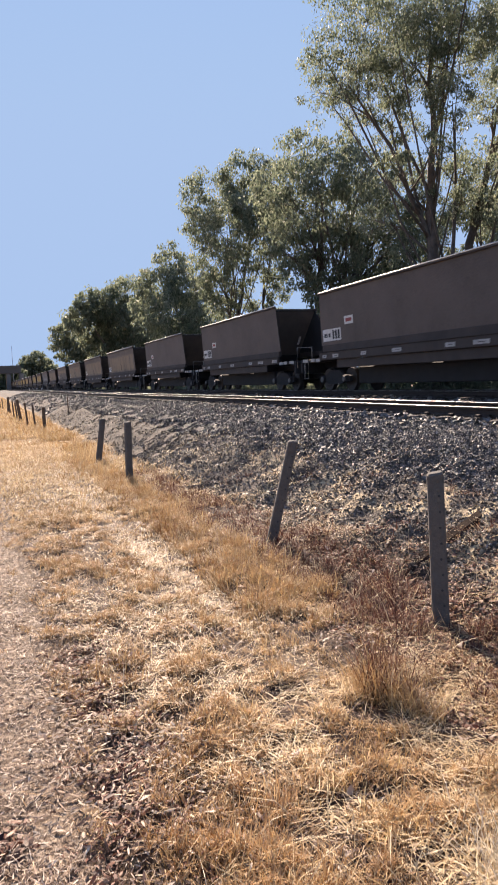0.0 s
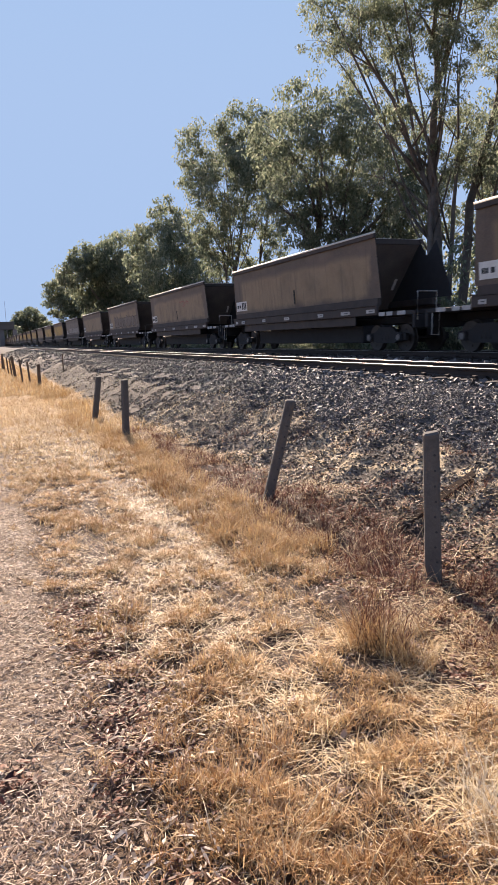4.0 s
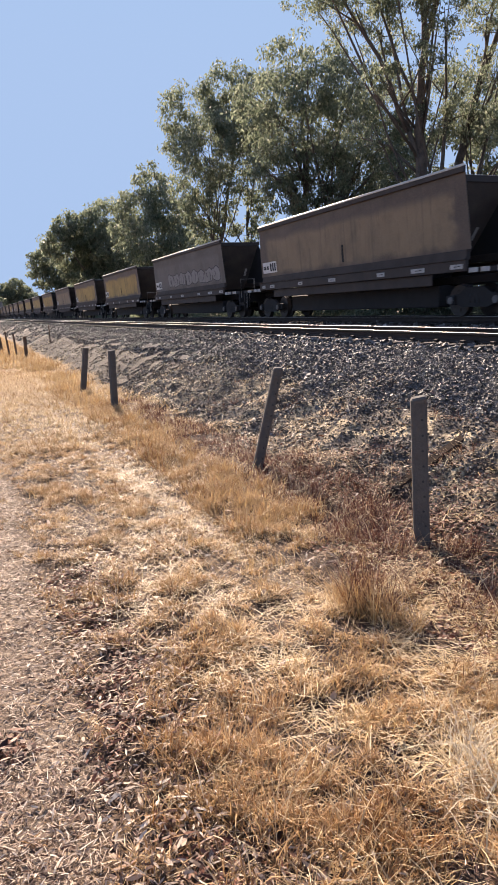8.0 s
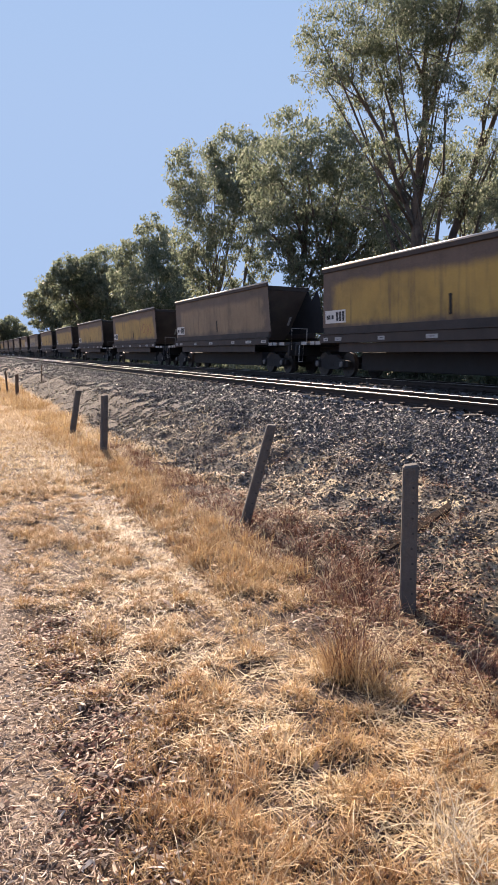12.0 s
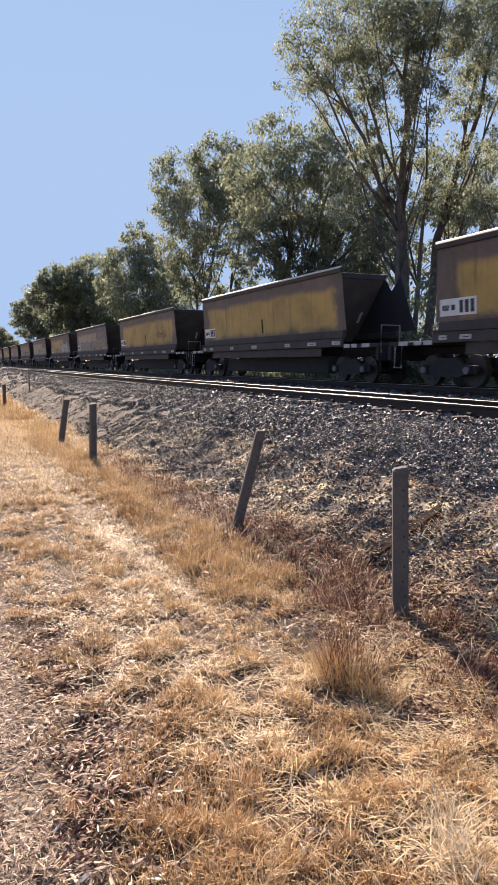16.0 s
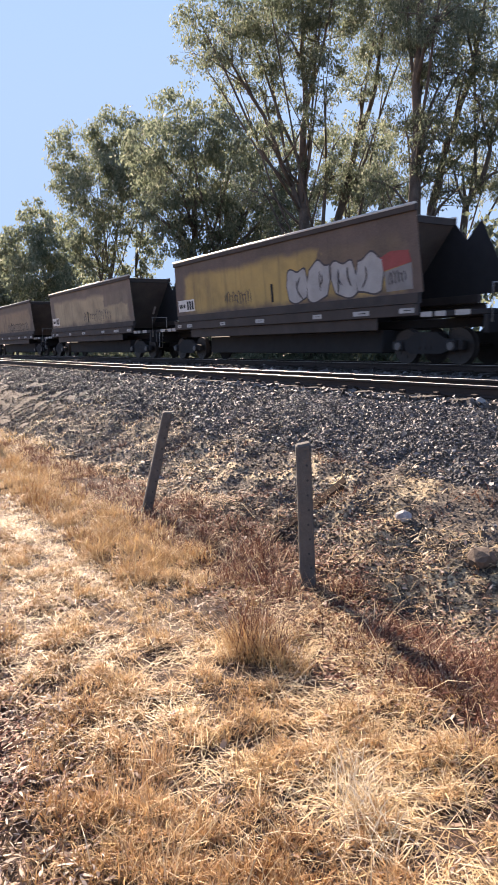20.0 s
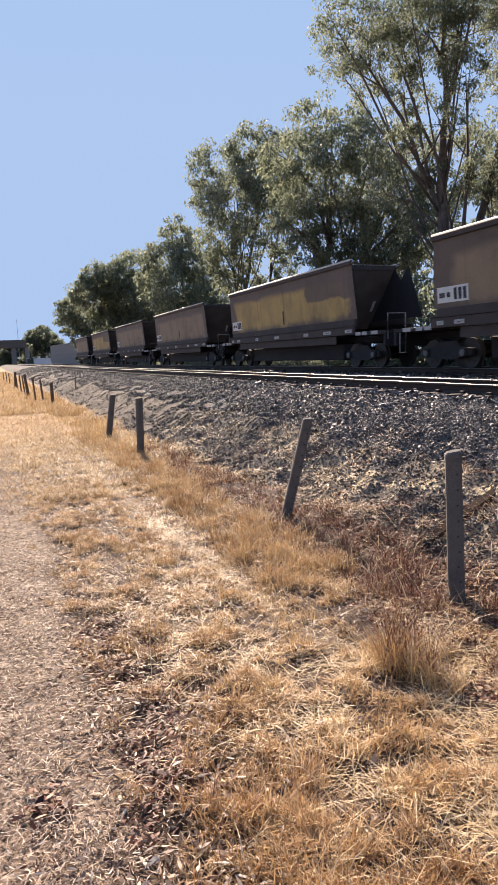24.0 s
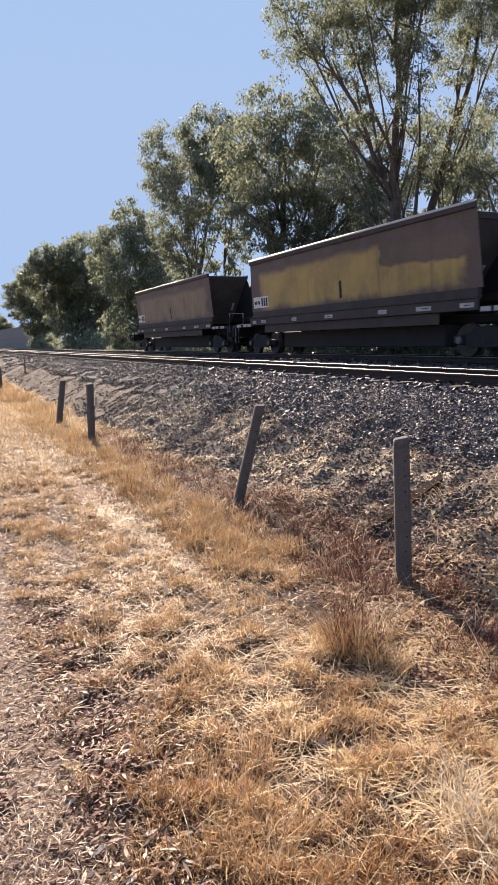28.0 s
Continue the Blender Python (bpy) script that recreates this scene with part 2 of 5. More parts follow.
LITTER = island_material("leaf_litter", [(0.0, (0.04, 0.018, 0.013)), (0.4, (0.16, 0.075, 0.05)), (0.7, (0.38, 0.25, 0.17)), (1.0, (0.64, 0.51, 0.4))], 0.55, 0.15, 0.5, 0)
CHIP = island_material("dry_chips", [(0.0, (0.05, 0.024, 0.016)), (0.3, (0.15, 0.08, 0.053)), (0.55, (0.42, 0.29, 0.205)), (0.8, (0.68, 0.53, 0.4)), (1.0, (0.86, 0.75, 0.62))], 0.6, 0.3, 0.5, 0)
RED_LEAF = island_material("red_brown_leaf", [(0.0, (0.04, 0.015, 0.011)), (0.5, (0.165, 0.055, 0.033)), (0.88, (0.32, 0.145, 0.088)), (1.0, (0.6, 0.42, 0.3))], 0.6, 0.2, 0.4, 0)
BLEACHED = island_material("bleached_straw", [(0.0, (0.45, 0.33, 0.2)), (0.5, (0.72, 0.6, 0.42)), (1.0, (0.86, 0.78, 0.62))], 0.55, 0.25, 0.4, 0)
TWIG = plain("dead_twig", (0.22, 0.17, 0.13), 0.85, 0, 0.4, 9.0)
LEAF = island_material("gum_leaf", [(0.0, (0.12, 0.15, 0.1)), (0.5, (0.185, 0.222, 0.15)), (0.85, (0.25, 0.285, 0.2)), (1.0, (0.34, 0.35, 0.26))], 0.5, 0.72, 0.5, 0)
BARK = plain("gum_bark", (0.13, 0.11, 0.095), 0.9, 0, 0.45, 3.0, 0.6, 22.0)
CONCRETE = plain("weathered_concrete", (0.1, 0.093, 0.084), 0.9, 0, 0.25, 7.0, 0.5, 60.0)
PIER = plain("pale_concrete", (0.16, 0.155, 0.15), 0.9, 0, 0.2, 3.0, 0.3, 20.0)
PANEL = plain("grey_panel", (0.2, 0.2, 0.19), 0.85, 0, 0.3, 2.0, 0.2, 20.0)
OLD_TIMBER = plain("grey_timber", (0.11, 0.08, 0.06), 0.9, 0, 0.4, 9.0, 0.6, 45.0)
PALE_ROCK = plain("pale_rock", (0.34, 0.32, 0.31), 0.8, 0, 0.35, 14.0, 0.6, 60.0)
DARK_TIMBER = plain("dark_brown_timber", (0.034, 0.022, 0.016), 0.95, 0, 0.4, 9.0, 0.6, 45.0)
DARK_TIMBER.node_tree.nodes["Principled BSDF"].inputs["Specular IOR Level"].default_value = 0.08
RAIL_SIDE = plain("rusty_rail", (0.04, 0.025, 0.019), 0.8, 0.2, 0.3, 6.0, 0.3, 60.0)
RAIL_TOP = plain("polished_rail", (0.38, 0.37, 0.36), 0.46, 1.0, 0.08, 4.0, 0.05, 90.0)
SLEEPER = plain("old_sleeper", (0.045, 0.036, 0.03), 0.9, 0, 0.35, 5.0, 0.5, 35.0)
RUST = plain("brown_steel", (0.055, 0.041, 0.035), 0.75, 0.1, 0.35, 1.6, 0.3, 40.0)
# brown steel lightened for sky light on the end slopes; also a tag fill
SLOPE = plain("skylit_brown", (0.15, 0.115, 0.096), 0.6, 0.1, 0.4, 1.1, 0.3, 40.0)
# grimy steel, near black: shade under and inside the wagons is in the colour
DARK_STEEL = plain("shaded_grimy_steel", (0.022, 0.02, 0.02), 0.85, 0.1, 0.3, 3.0, 0.3, 40.0)
# pale gloss puts the sun's glint along the wagon rims into the colour
RIM = plain("glint_top_rail", (0.62, 0.58, 0.52), 0.38, 0.3, 0.3, 1.2, 0.2, 30.0)
WHEEL = plain("wheel_steel", (0.05, 0.042, 0.038), 0.6, 0.5, 0.3, 5.0, 0.1, 40.0)
WHITE = plain("dirty_white_paint", (0.66, 0.64, 0.6), 0.6, 0, 0.15, 5.0, 0.1, 40.0)
PLATE = plain("grubby_plate", (0.4, 0.385, 0.36), 0.65, 0, 0.35, 7.0, 0.1, 40.0)
GREY_PAINT = plain("grey_paint", (0.12, 0.115, 0.11), 0.6, 0, 0.2, 5.0, 0.1, 40.0)
INK = plain("black_lettering", (0.03, 0.03, 0.032), 0.7, 0, 0.2, 8.0, 0.0)
TAG_GREY = plain("pale_spray_paint", (0.22, 0.205, 0.195), 0.55, 0, 0.25, 2.5, 0.1, 40.0)
TAG_DARK = plain("dark_spray_paint", (0.045, 0.035, 0.04), 0.6, 0, 0.3, 4.0, 0.1, 40.0)
TAG_RED = plain("red_spray_paint", (0.3, 0.05, 0.045), 0.6, 0, 0.3, 4.0, 0.1, 40.0)
TAG_BROWN = plain("faded_brown_spray_paint", (0.2, 0.145, 0.095), 0.6, 0, 0.3, 3.0, 0.1, 40.0)
TAG_PALE = plain("silver_spray_paint", (0.36, 0.345, 0.33), 0.55, 0, 0.25, 2.5, 0.1, 40.0)
TAG_SAND = plain("sandy_spray_paint", (0.26, 0.2, 0.135), 0.6, 0, 0.3, 3.0, 0.1, 40.0)
SHED = plain("pale_sheet_metal", (0.62, 0.64, 0.65), 0.5, 0.1, 0.12, 2.0, 0.1, 20.0, True)
PAINTS = {
    "yellow": wagon_paint("yellow_hopper_paint", (0.50, 0.30, 0.06), (0.11, 0.07, 0.052), 0.0, 0.6),
    "framed": wagon_paint("yellow_framed_paint", (0.48, 0.31, 0.085), (0.095, 0.06, 0.048), 0.9, 0.45),
    "tan": wagon_paint("faded_tan_paint", (0.27, 0.18, 0.1), (0.1, 0.066, 0.048), 0.0, 0.65),
    "pale": wagon_paint("pale_tan_paint", (0.42, 0.32, 0.19), (0.13, 0.09, 0.07), 0.8, 0.5),
    "grey": wagon_paint("grey_brown_paint", (0.135, 0.115, 0.105), (0.09, 0.075, 0.067), 0.0, 0.35),
    "maroon": wagon_paint("dark_brown_paint", (0.085, 0.062, 0.055), (0.078, 0.056, 0.05), 0.0, 0.2),
}


# ---- mesh helpers ----
def part(name, bm, mat, parent=None, label=""):
    """Links a bmesh as one mesh object under a thing or a part."""
    me = bpy.data.meshes.new(name)
    bm.to_mesh(me)
    bm.free()
    me.materials.append(mat)
    ob = new(name, me)
    ob.parent = parent
    if label:
        tagged(ob, label)
    return ob


def from_arrays(name, verts, faces, mat, parent=None, smooth=False):
    """One mesh from numpy arrays: verts (n, 3), faces (m, k)."""
    me = bpy.data.meshes.new(name)
    k = faces.shape[1]
    me.vertices.add(len(verts))
    me.vertices.foreach_set("co", np.ascontiguousarray(verts, dtype=np.float32).ravel())
    me.loops.add(faces.size)
    me.loops.foreach_set("vertex_index", np.ascontiguousarray(faces, dtype=np.int32).ravel())
    me.polygons.add(len(faces))
    me.polygons.foreach_set("loop_start", np.arange(0, faces.size, k, dtype=np.int32))
    me.polygons.foreach_set("use_smooth", np.full(len(faces), bool(smooth)))
    me.update(calc_edges=True)
    me.validate()
    me.materials.append(mat)
    ob = new(name, me)
    ob.parent = parent
    return ob


def box(x0, x1, y0, y1, z0, z1, bevel=0.0, bm=None):
    bm = bm or bmesh.new()
    r = bmesh.ops.create_cube(bm, size=1.0, matrix=Matrix.LocRotScale(((x0 + x1) / 2, (y0 + y1) / 2, (z0 + z1) / 2), None, (x1 - x0, y1 - y0, z1 - z0)))
    if bevel:
        es = list({e for v in r["verts"] for e in v.link_edges})
        bmesh.ops.bevel(bm, geom=es, offset=bevel, segments=1, affect="EDGES")
    return bm


def prism(profile, y0, y1, bm=None):
    """A profile in x, z drawn out from y0 to y1."""
    bm = bm or bmesh.new()
    a = [bm.verts.new((x, y0, z)) for x, z in profile]
    b = [bm.verts.new((x, y1, z)) for x, z in profile]
    n = len(a)
    bm.faces.new(a)
    bm.faces.new(b[::-1])
    for i in range(n):
        bm.faces.new((a[i], b[i], b[(i + 1) % n], a[(i + 1) % n]))
    bmesh.ops.recalc_face_normals(bm, faces=bm.faces)
    return bm


def tube(points, radii, sides=7, bm=None):
    """A tapered tube along points."""
    bm = bm or bmesh.new()
    rings = []
    pts = [Vector(p) for p in points]
    for i, p in enumerate(pts):
        d = (pts[min(i + 1, len(pts) - 1)] - pts[max(i - 1, 0)]).normalized()
        u = d.orthogonal().normalized()
        if abs(d.z) < 0.95:
            u = d.cross(Vector((0, 0, 1))).normalized()
        w = d.cross(u)
        rings.append([bm.verts.new(p + radii[i] * (math.cos(2 * math.pi * k / sides) * u + math.sin(2 * math.pi * k / sides) * w)) for k in range(sides)])
    for a, b in zip(rings, rings[1:]):
        for k in range(sides):
            f = bm.faces.new((a[k], a[(k + 1) % sides], b[(k + 1) % sides], b[k]))
            f.smooth = True
    bm.faces.new(rings[0][::-1])
    bm.faces.new(rings[-1])
    return bm


def lathe(profile, sides=20, bm=None, cx=0.0):
    """A profile of (x, radius) turned about the x axis."""
    bm = bm or bmesh.new()
    rings = [[bm.verts.new((cx + x, r * math.cos(2 * math.pi * k / sides), r * math.sin(2 * math.pi * k / sides))) for k in range(sides)] for x, r in profile]
    for a, b in zip(rings, rings[1:]):
        for k in range(sides):
            bm.faces.new((a[k], a[(k + 1) % sides], b[(k + 1) % sides], b[k]))
    bm.faces.new(rings[0][::-1])
    bm.faces.new(rings[-1])
    bmesh.ops.recalc_face_normals(bm, faces=bm.faces)
    return bm


RNG = np.random.default_rng(7)


def wave(x, y):
    """Slow unevenness of the ground."""
    return (0.5 * np.sin(1.7 * x + 0.6 * y) + 0.35 * np.sin(2.9 * y - 1.3 * x + 1) + 0.25 * np.sin(5.3 * x + 4.1 * y + 2) + 0.2 * np.sin(9.7 * y - 7.9 * x)) / 1.3


def smooth01(v, lo, hi):
    t = np.clip((v - lo) / (hi - lo), 0, 1)
    return t * t * (3 - 2 * t)


def path_x(y):
    """Centre of the trodden foot path along the verge."""
    return 1.02 + 1.9 / np.maximum(y, 2.5) + 0.1 * (vnoise(0 * y, y, 1.3) - 0.5)


def hummocks(x, y):
    """Where the tussocks stand, 0 to 1."""
    return 0.4 * vnoise(x + 1, y + 4, 0.22) + 0.6 * vnoise(x + 7, y + 2, 0.1)


def ground_z(x, y):
    """Height of the ground: flat verge, bank, ballast shoulder, tracks, trees beyond."""
    x, y = np.asarray(x, float), np.asarray(y, float)
    near = smooth01(y, -30, -5) * (1 - smooth01(y, 60, 120))
    foot = 2.75 + 0.25 * np.sin(0.9 * y) * near
    bank = 0.77 * (0.45 * smooth01(x, foot, foot + 1.7) + 0.55 * smooth01(x, foot + 1.0, 6.3))
    drop = 0.62 * smooth01(x, 16.0, 18.5)
    rough = wave(x, y) * near * (0.018 + 0.05 * smooth01(x, 2.6, 3.4) * (1 - smooth01(x, 5.2, 6.2)))
    rough = rough * (1 - smooth01(x, 6.0, 6.5)) - 0.10 * np.exp(-((x - 2.85) / 0.28) ** 2) * smooth01(3.6 - y, 0.0, 1.2) * near
    lumps = 0.13 * (vnoise(x, y, 0.42) - 0.5) + 0.085 * (vnoise(x + 5, y + 3, 0.19) - 0.5)
    rough = rough + lumps * near * smooth01(x, 2.5, 2.9) * (1 - smooth01(x, 4.7, 5.4))
    trod = np.exp(-((x - path_x(y)) / 0.13) ** 2) * smooth01(y, 2.4, 3.2)
    rough = rough + (0.012 + 0.062 * smooth01(x, 0.15, 0.45) * (1 - trod)) * (hummocks(x, y) - 0.5) * near * (1 - smooth01(x, 2.4, 2.8)) - 0.02 * trod * near
    between = -0.12 * smooth01(x, 9.3, 10.2) * (1 - smooth01(x, 10.6, 11.5))
    fall = 0.21 * smooth01(y, 8, 19) * (1 - smooth01(x, 2.75, 4.6)) * (1 - smooth01(y, 150, 300))
    return bank - drop - fall + rough + between


LATTICE = RNG.uniform(0, 1, (64, 64))


def vnoise(x, y, scale):
    """Smooth random field, 0 to 1, with patches of about scale metres."""
    u, v = np.asarray(x) / scale + 100, np.asarray(y) / scale + 100
    i, j = np.floor(u).astype(int), np.floor(v).astype(int)
    a, b = u - i, v - j
    a, b = a * a * (3 - 2 * a), b * b * (3 - 2 * b)
    L = lambda p, q: LATTICE[p % 64, q % 64]
    return (L(i, j) * (1 - a) + L(i + 1, j) * a) * (1 - b) + (L(i, j + 1) * (1 - a) + L(i + 1, j + 1) * a) * b


# ---- ground ----
def build_ground():
    xs = np.concatenate([[-3000, -800, -200, -60, -20, -8, -4, -2], np.arange(-1, 0, 0.08), np.arange(0, 2.5, 0.04), np.arange(2.5, 5.5, 0.05), np.arange(5.5, 7.01, 0.1), np.arange(7.5, 19, 0.5), [22, 30, 50, 100, 300, 900, 3000]])
    ys = np.concatenate([[-3000, -500, -80, -20, -6, -2], np.arange(0, 1.2, 0.1), np.arange(1.2, 5, 0.04), np.arange(5, 9, 0.07), np.arange(9, 14, 0.1), np.arange(14, 50, 0.5), np.arange(50, 130, 5), [150, 200, 300, 500, 900, 1600, 3000]])
    X, Y = np.meshgrid(xs, ys, indexing="ij")
    v = np.stack([X, Y, ground_z(X, Y)], -1).reshape(-1, 3)
    n = len(ys)
    i, j = np.meshgrid(np.arange(len(xs) - 1), np.arange(n - 1), indexing="ij")
    a = (i * n + j).ravel()
    g = from_arrays("ground", v, np.stack([a, a + n, a + n + 1, a + 1], -1), GROUND, None, True)
    tagged(g, "dry dusty verge rising to a grey railway bank", "ground", "", "structure")


build_ground()


def stones(name, n, xr, yr, size, mat, label, keep=1.0, lift=0.3, patch=0.0, parent=None):
    """Broken rocks strewn on the ground, each an angular block of its own."""
    x, y = RNG.uniform(*xr, n), yr[0] + (yr[1] - yr[0]) * RNG.uniform(0, 1, n) ** keep
    if patch:
        k = RNG.uniform(0, 1, n) < smooth01(vnoise(x, y, 0.6) * 0.6 + vnoise(x + 9, y, 0.25) * 0.4, patch - 0.12, patch + 0.12)
        x, y = x[k], y[k]
        n = len(x)
    z = ground_z(x, y)
    base = np.array([(0.9, 0.8, -0.5), (-0.9, 0.8, -0.5), (-0.9, -0.8, -0.5), (0.9, -0.8, -0.5), (0.5, 0.1, 0.42), (-0.5, -0.1, 0.42)], float)
    v = base[None] + RNG.uniform(-0.42, 0.42, (n, 6, 3))
    s = size * RNG.lognormal(0, 0.28, n)
    v *= (s[:, None] * RNG.uniform(0.6, 1.1, (n, 3)))[:, None, :] * 0.72
    q = np.stack([RNG.normal(0, 1, n), RNG.normal(0, 0.32, n), RNG.normal(0, 0.32, n), RNG.normal(0, 1, n)], 1)
    q /= np.linalg.norm(q, axis=1, keepdims=True)
    w, a, b, c = q.T
    R = np.stack([1 - 2 * (b * b + c * c), 2 * (a * b - c * w), 2 * (a * c + b * w), 2 * (a * b + c * w), 1 - 2 * (a * a + c * c), 2 * (b * c - a * w), 2 * (a * c - b * w), 2 * (b * c + a * w), 1 - 2 * (a * a + b * b)], -1).reshape(n, 3, 3)
    v = np.einsum("nij,nkj->nki", R, v) + np.stack([x, y, z + s * lift], -1)[:, None, :]
    f = np.array([(0, 1, 5), (0, 5, 4), (2, 3, 4), (2, 4, 5), (3, 0, 4), (1, 2, 5)])
    faces = (f[None] + 6 * np.arange(n)[:, None, None]).reshape(-1, 3)
    ob = from_arrays(name, v.reshape(-1, 3), faces, mat, parent)
    return tagged(ob, label, "ballast", "", "stuff") if parent is None else ob


# ---- railway: two parallel tracks ----
TRACK_NEAR, TRACK_FAR, HEAD, GAUGE = 7.78, 13.2, 1.0, 1.067
RAIL_PROFILE = [(-0.065, -0.157), (0.065, -0.157), (0.065, -0.147), (0.012, -0.125), (0.009, -0.052), (0.034, -0.040), (0.034, -0.009), (-0.034, -0.009), (-0.034, -0.040), (-0.009, -0.052), (-0.012, -0.125), (-0.065, -0.147)]


def build_track(cx, first, last, sleepers_to):
    t = new("railway_track")
    t.location = (cx, 0, 0)
    tagged(t, "narrow gauge railway track with shiny rail heads on ballast", "railway track", "railway tracks", "structure")
    for side in (-1, 1):
        r = part("rail", prism([(side * GAUGE / 2 + x, HEAD + z) for x, z in RAIL_PROFILE], first, last), RAIL_SIDE, t)
        part("rail_head", prism([(side * GAUGE / 2 + a, HEAD + b) for a, b in ((-0.018, -0.0088), (0.018, -0.0088), (0.018, -0.003), (0.014, 0.0), (-0.014, 0.0), (-0.018, -0.003))], first, last), RAIL_TOP, r, "polished steel running surface")
    proto = clip = None
    y, i = first_sleeper(cx), 0
    while y < sleepers_to:
        tilt = 0.6 * math.sin(i * 12.9)
        if proto is None:
            proto = part("sleeper", box(-1.03, 1.03, -0.115, 0.115, -0.13, 0.0, 0.012), SLEEPER, t)
            proto.location = (0, y, HEAD - 0.16)
        else:
            o = new("sleeper", proto.data)
            o.parent, o.location, o.rotation_euler = t, (0.03 * math.sin(i * 7.7), y, HEAD - 0.16), (0, 0, radians(tilt))
        if y < 26:
            for sx in (-1, 1):
                for dx in (-0.085, 0.085):
                    if clip is None:
                        clip = part("rail_clip", box(-0.03, 0.03, -0.05, 0.05, 0, 0.045, 0.01), RAIL_SIDE, t)
                    else:
                        o = new("rail_clip", clip.data)
                        o.parent = t
                        clip_now = o
                    (clip if i == 0 and sx == -1 and dx < 0 else clip_now).location = (sx * GAUGE / 2 + dx, y, HEAD - 0.158)
        y += 0.66
        i += 1
    return t


def first_sleeper(cx):
    return 2.0 if cx < 10 else 4.0


build_track(TRACK_NEAR, -60, 900, 95)
build_track(TRACK_FAR, -60, 900, 80)


# ---- hopper wagons: local z = 0 on the rail head, y along the track, +y is the trailing end ----
def side_x(z):
    """Half width of the hopper at a height: wider at the top."""
    return 1.08 + 0.13 * (z - 1.72) / 1.88


def skin(outline, off, bm=None):
    """A flat outline in (y, z) laid on the near hopper side, off metres proud of it."""
    bm = bm or bmesh.new()
    bm.faces.new([bm.verts.new((-(side_x(z) + 0.012 + off), y, z)) for y, z in outline])
    return bm


def side_sheet(s, hl):
    bm = bmesh.new()
    pts = [(-hl - 0.14, 1.72), (hl + 0.14, 1.72), (hl, 3.6), (-hl, 3.6)] if s < 0 else [(-hl - 0.95, 1.72), (hl + 0.95, 1.72), (hl - 0.12, 3.6), (hl - 0.55, 3.12), (hl - 0.98, 3.6), (-hl + 0.98, 3.6), (-hl + 0.55, 3.12), (-hl + 0.12, 3.6)]
    a = [bm.verts.new((s * (side_x(z) + 0.012), y, z)) for y, z in pts]
    b = [bm.verts.new((s * (side_x(z) - 0.012), y, z)) for y, z in pts]
    bm.faces.new(a)
    bm.faces.new(b[::-1]).material_index = 1
    for i in range(len(a)):
        bm.faces.new((a[i], b[i], b[(i + 1) % len(a)], a[(i + 1) % len(a)])).material_index = 1
    bmesh.ops.recalc_face_normals(bm, faces=bm.faces)
    return bm


def end_sheet(e, hl):
    bm = bmesh.new()
    q = [(-1, hl - 1.0, 3.6), (1, hl - 1.0, 3.6), (1, hl - 2.75, 1.45), (-1, hl - 2.75, 1.45)]
    a = [bm.verts.new((sx * (side_x(z) - 0.014), e * y, z)) for sx, y, z in q]
    b = [bm.verts.new((sx * (side_x(z) - 0.014), e * (y - 0.03), z)) for sx, y, z in q]
    bm.faces.new(a)
    bm.faces.new(b[::-1])
    for i in range(4):
        bm.faces.new((a[i], b[i], b[(i + 1) % 4], a[(i + 1) % 4]))
    bmesh.ops.recalc_face_normals(bm, faces=bm.faces)
    return bm


def wheelset_mesh():
    bm = lathe([(-0.6, 0.06), (0.6, 0.06)], 8)
    for s in (-1, 1):
        lathe([(s * 0.60, 0.12), (s * 0.60, 0.36), (s * 0.60, 0.43), (s * 0.50, 0.435), (s * 0.49, 0.465), (s * 0.465, 0.465), (s * 0.465, 0.34), (s * 0.5, 0.14)], 20, bm)
    for k in range(6):
        a = k * math.pi / 3
        for s in (-1, 1):
            bmesh.ops.create_cube(bm, size=1, matrix=Matrix.Translation((s * 0.605, 0.26 * math.cos(a), 0.26 * math.sin(a))) @ Matrix.Diagonal((0.02, 0.06, 0.06, 1)))
    return bm


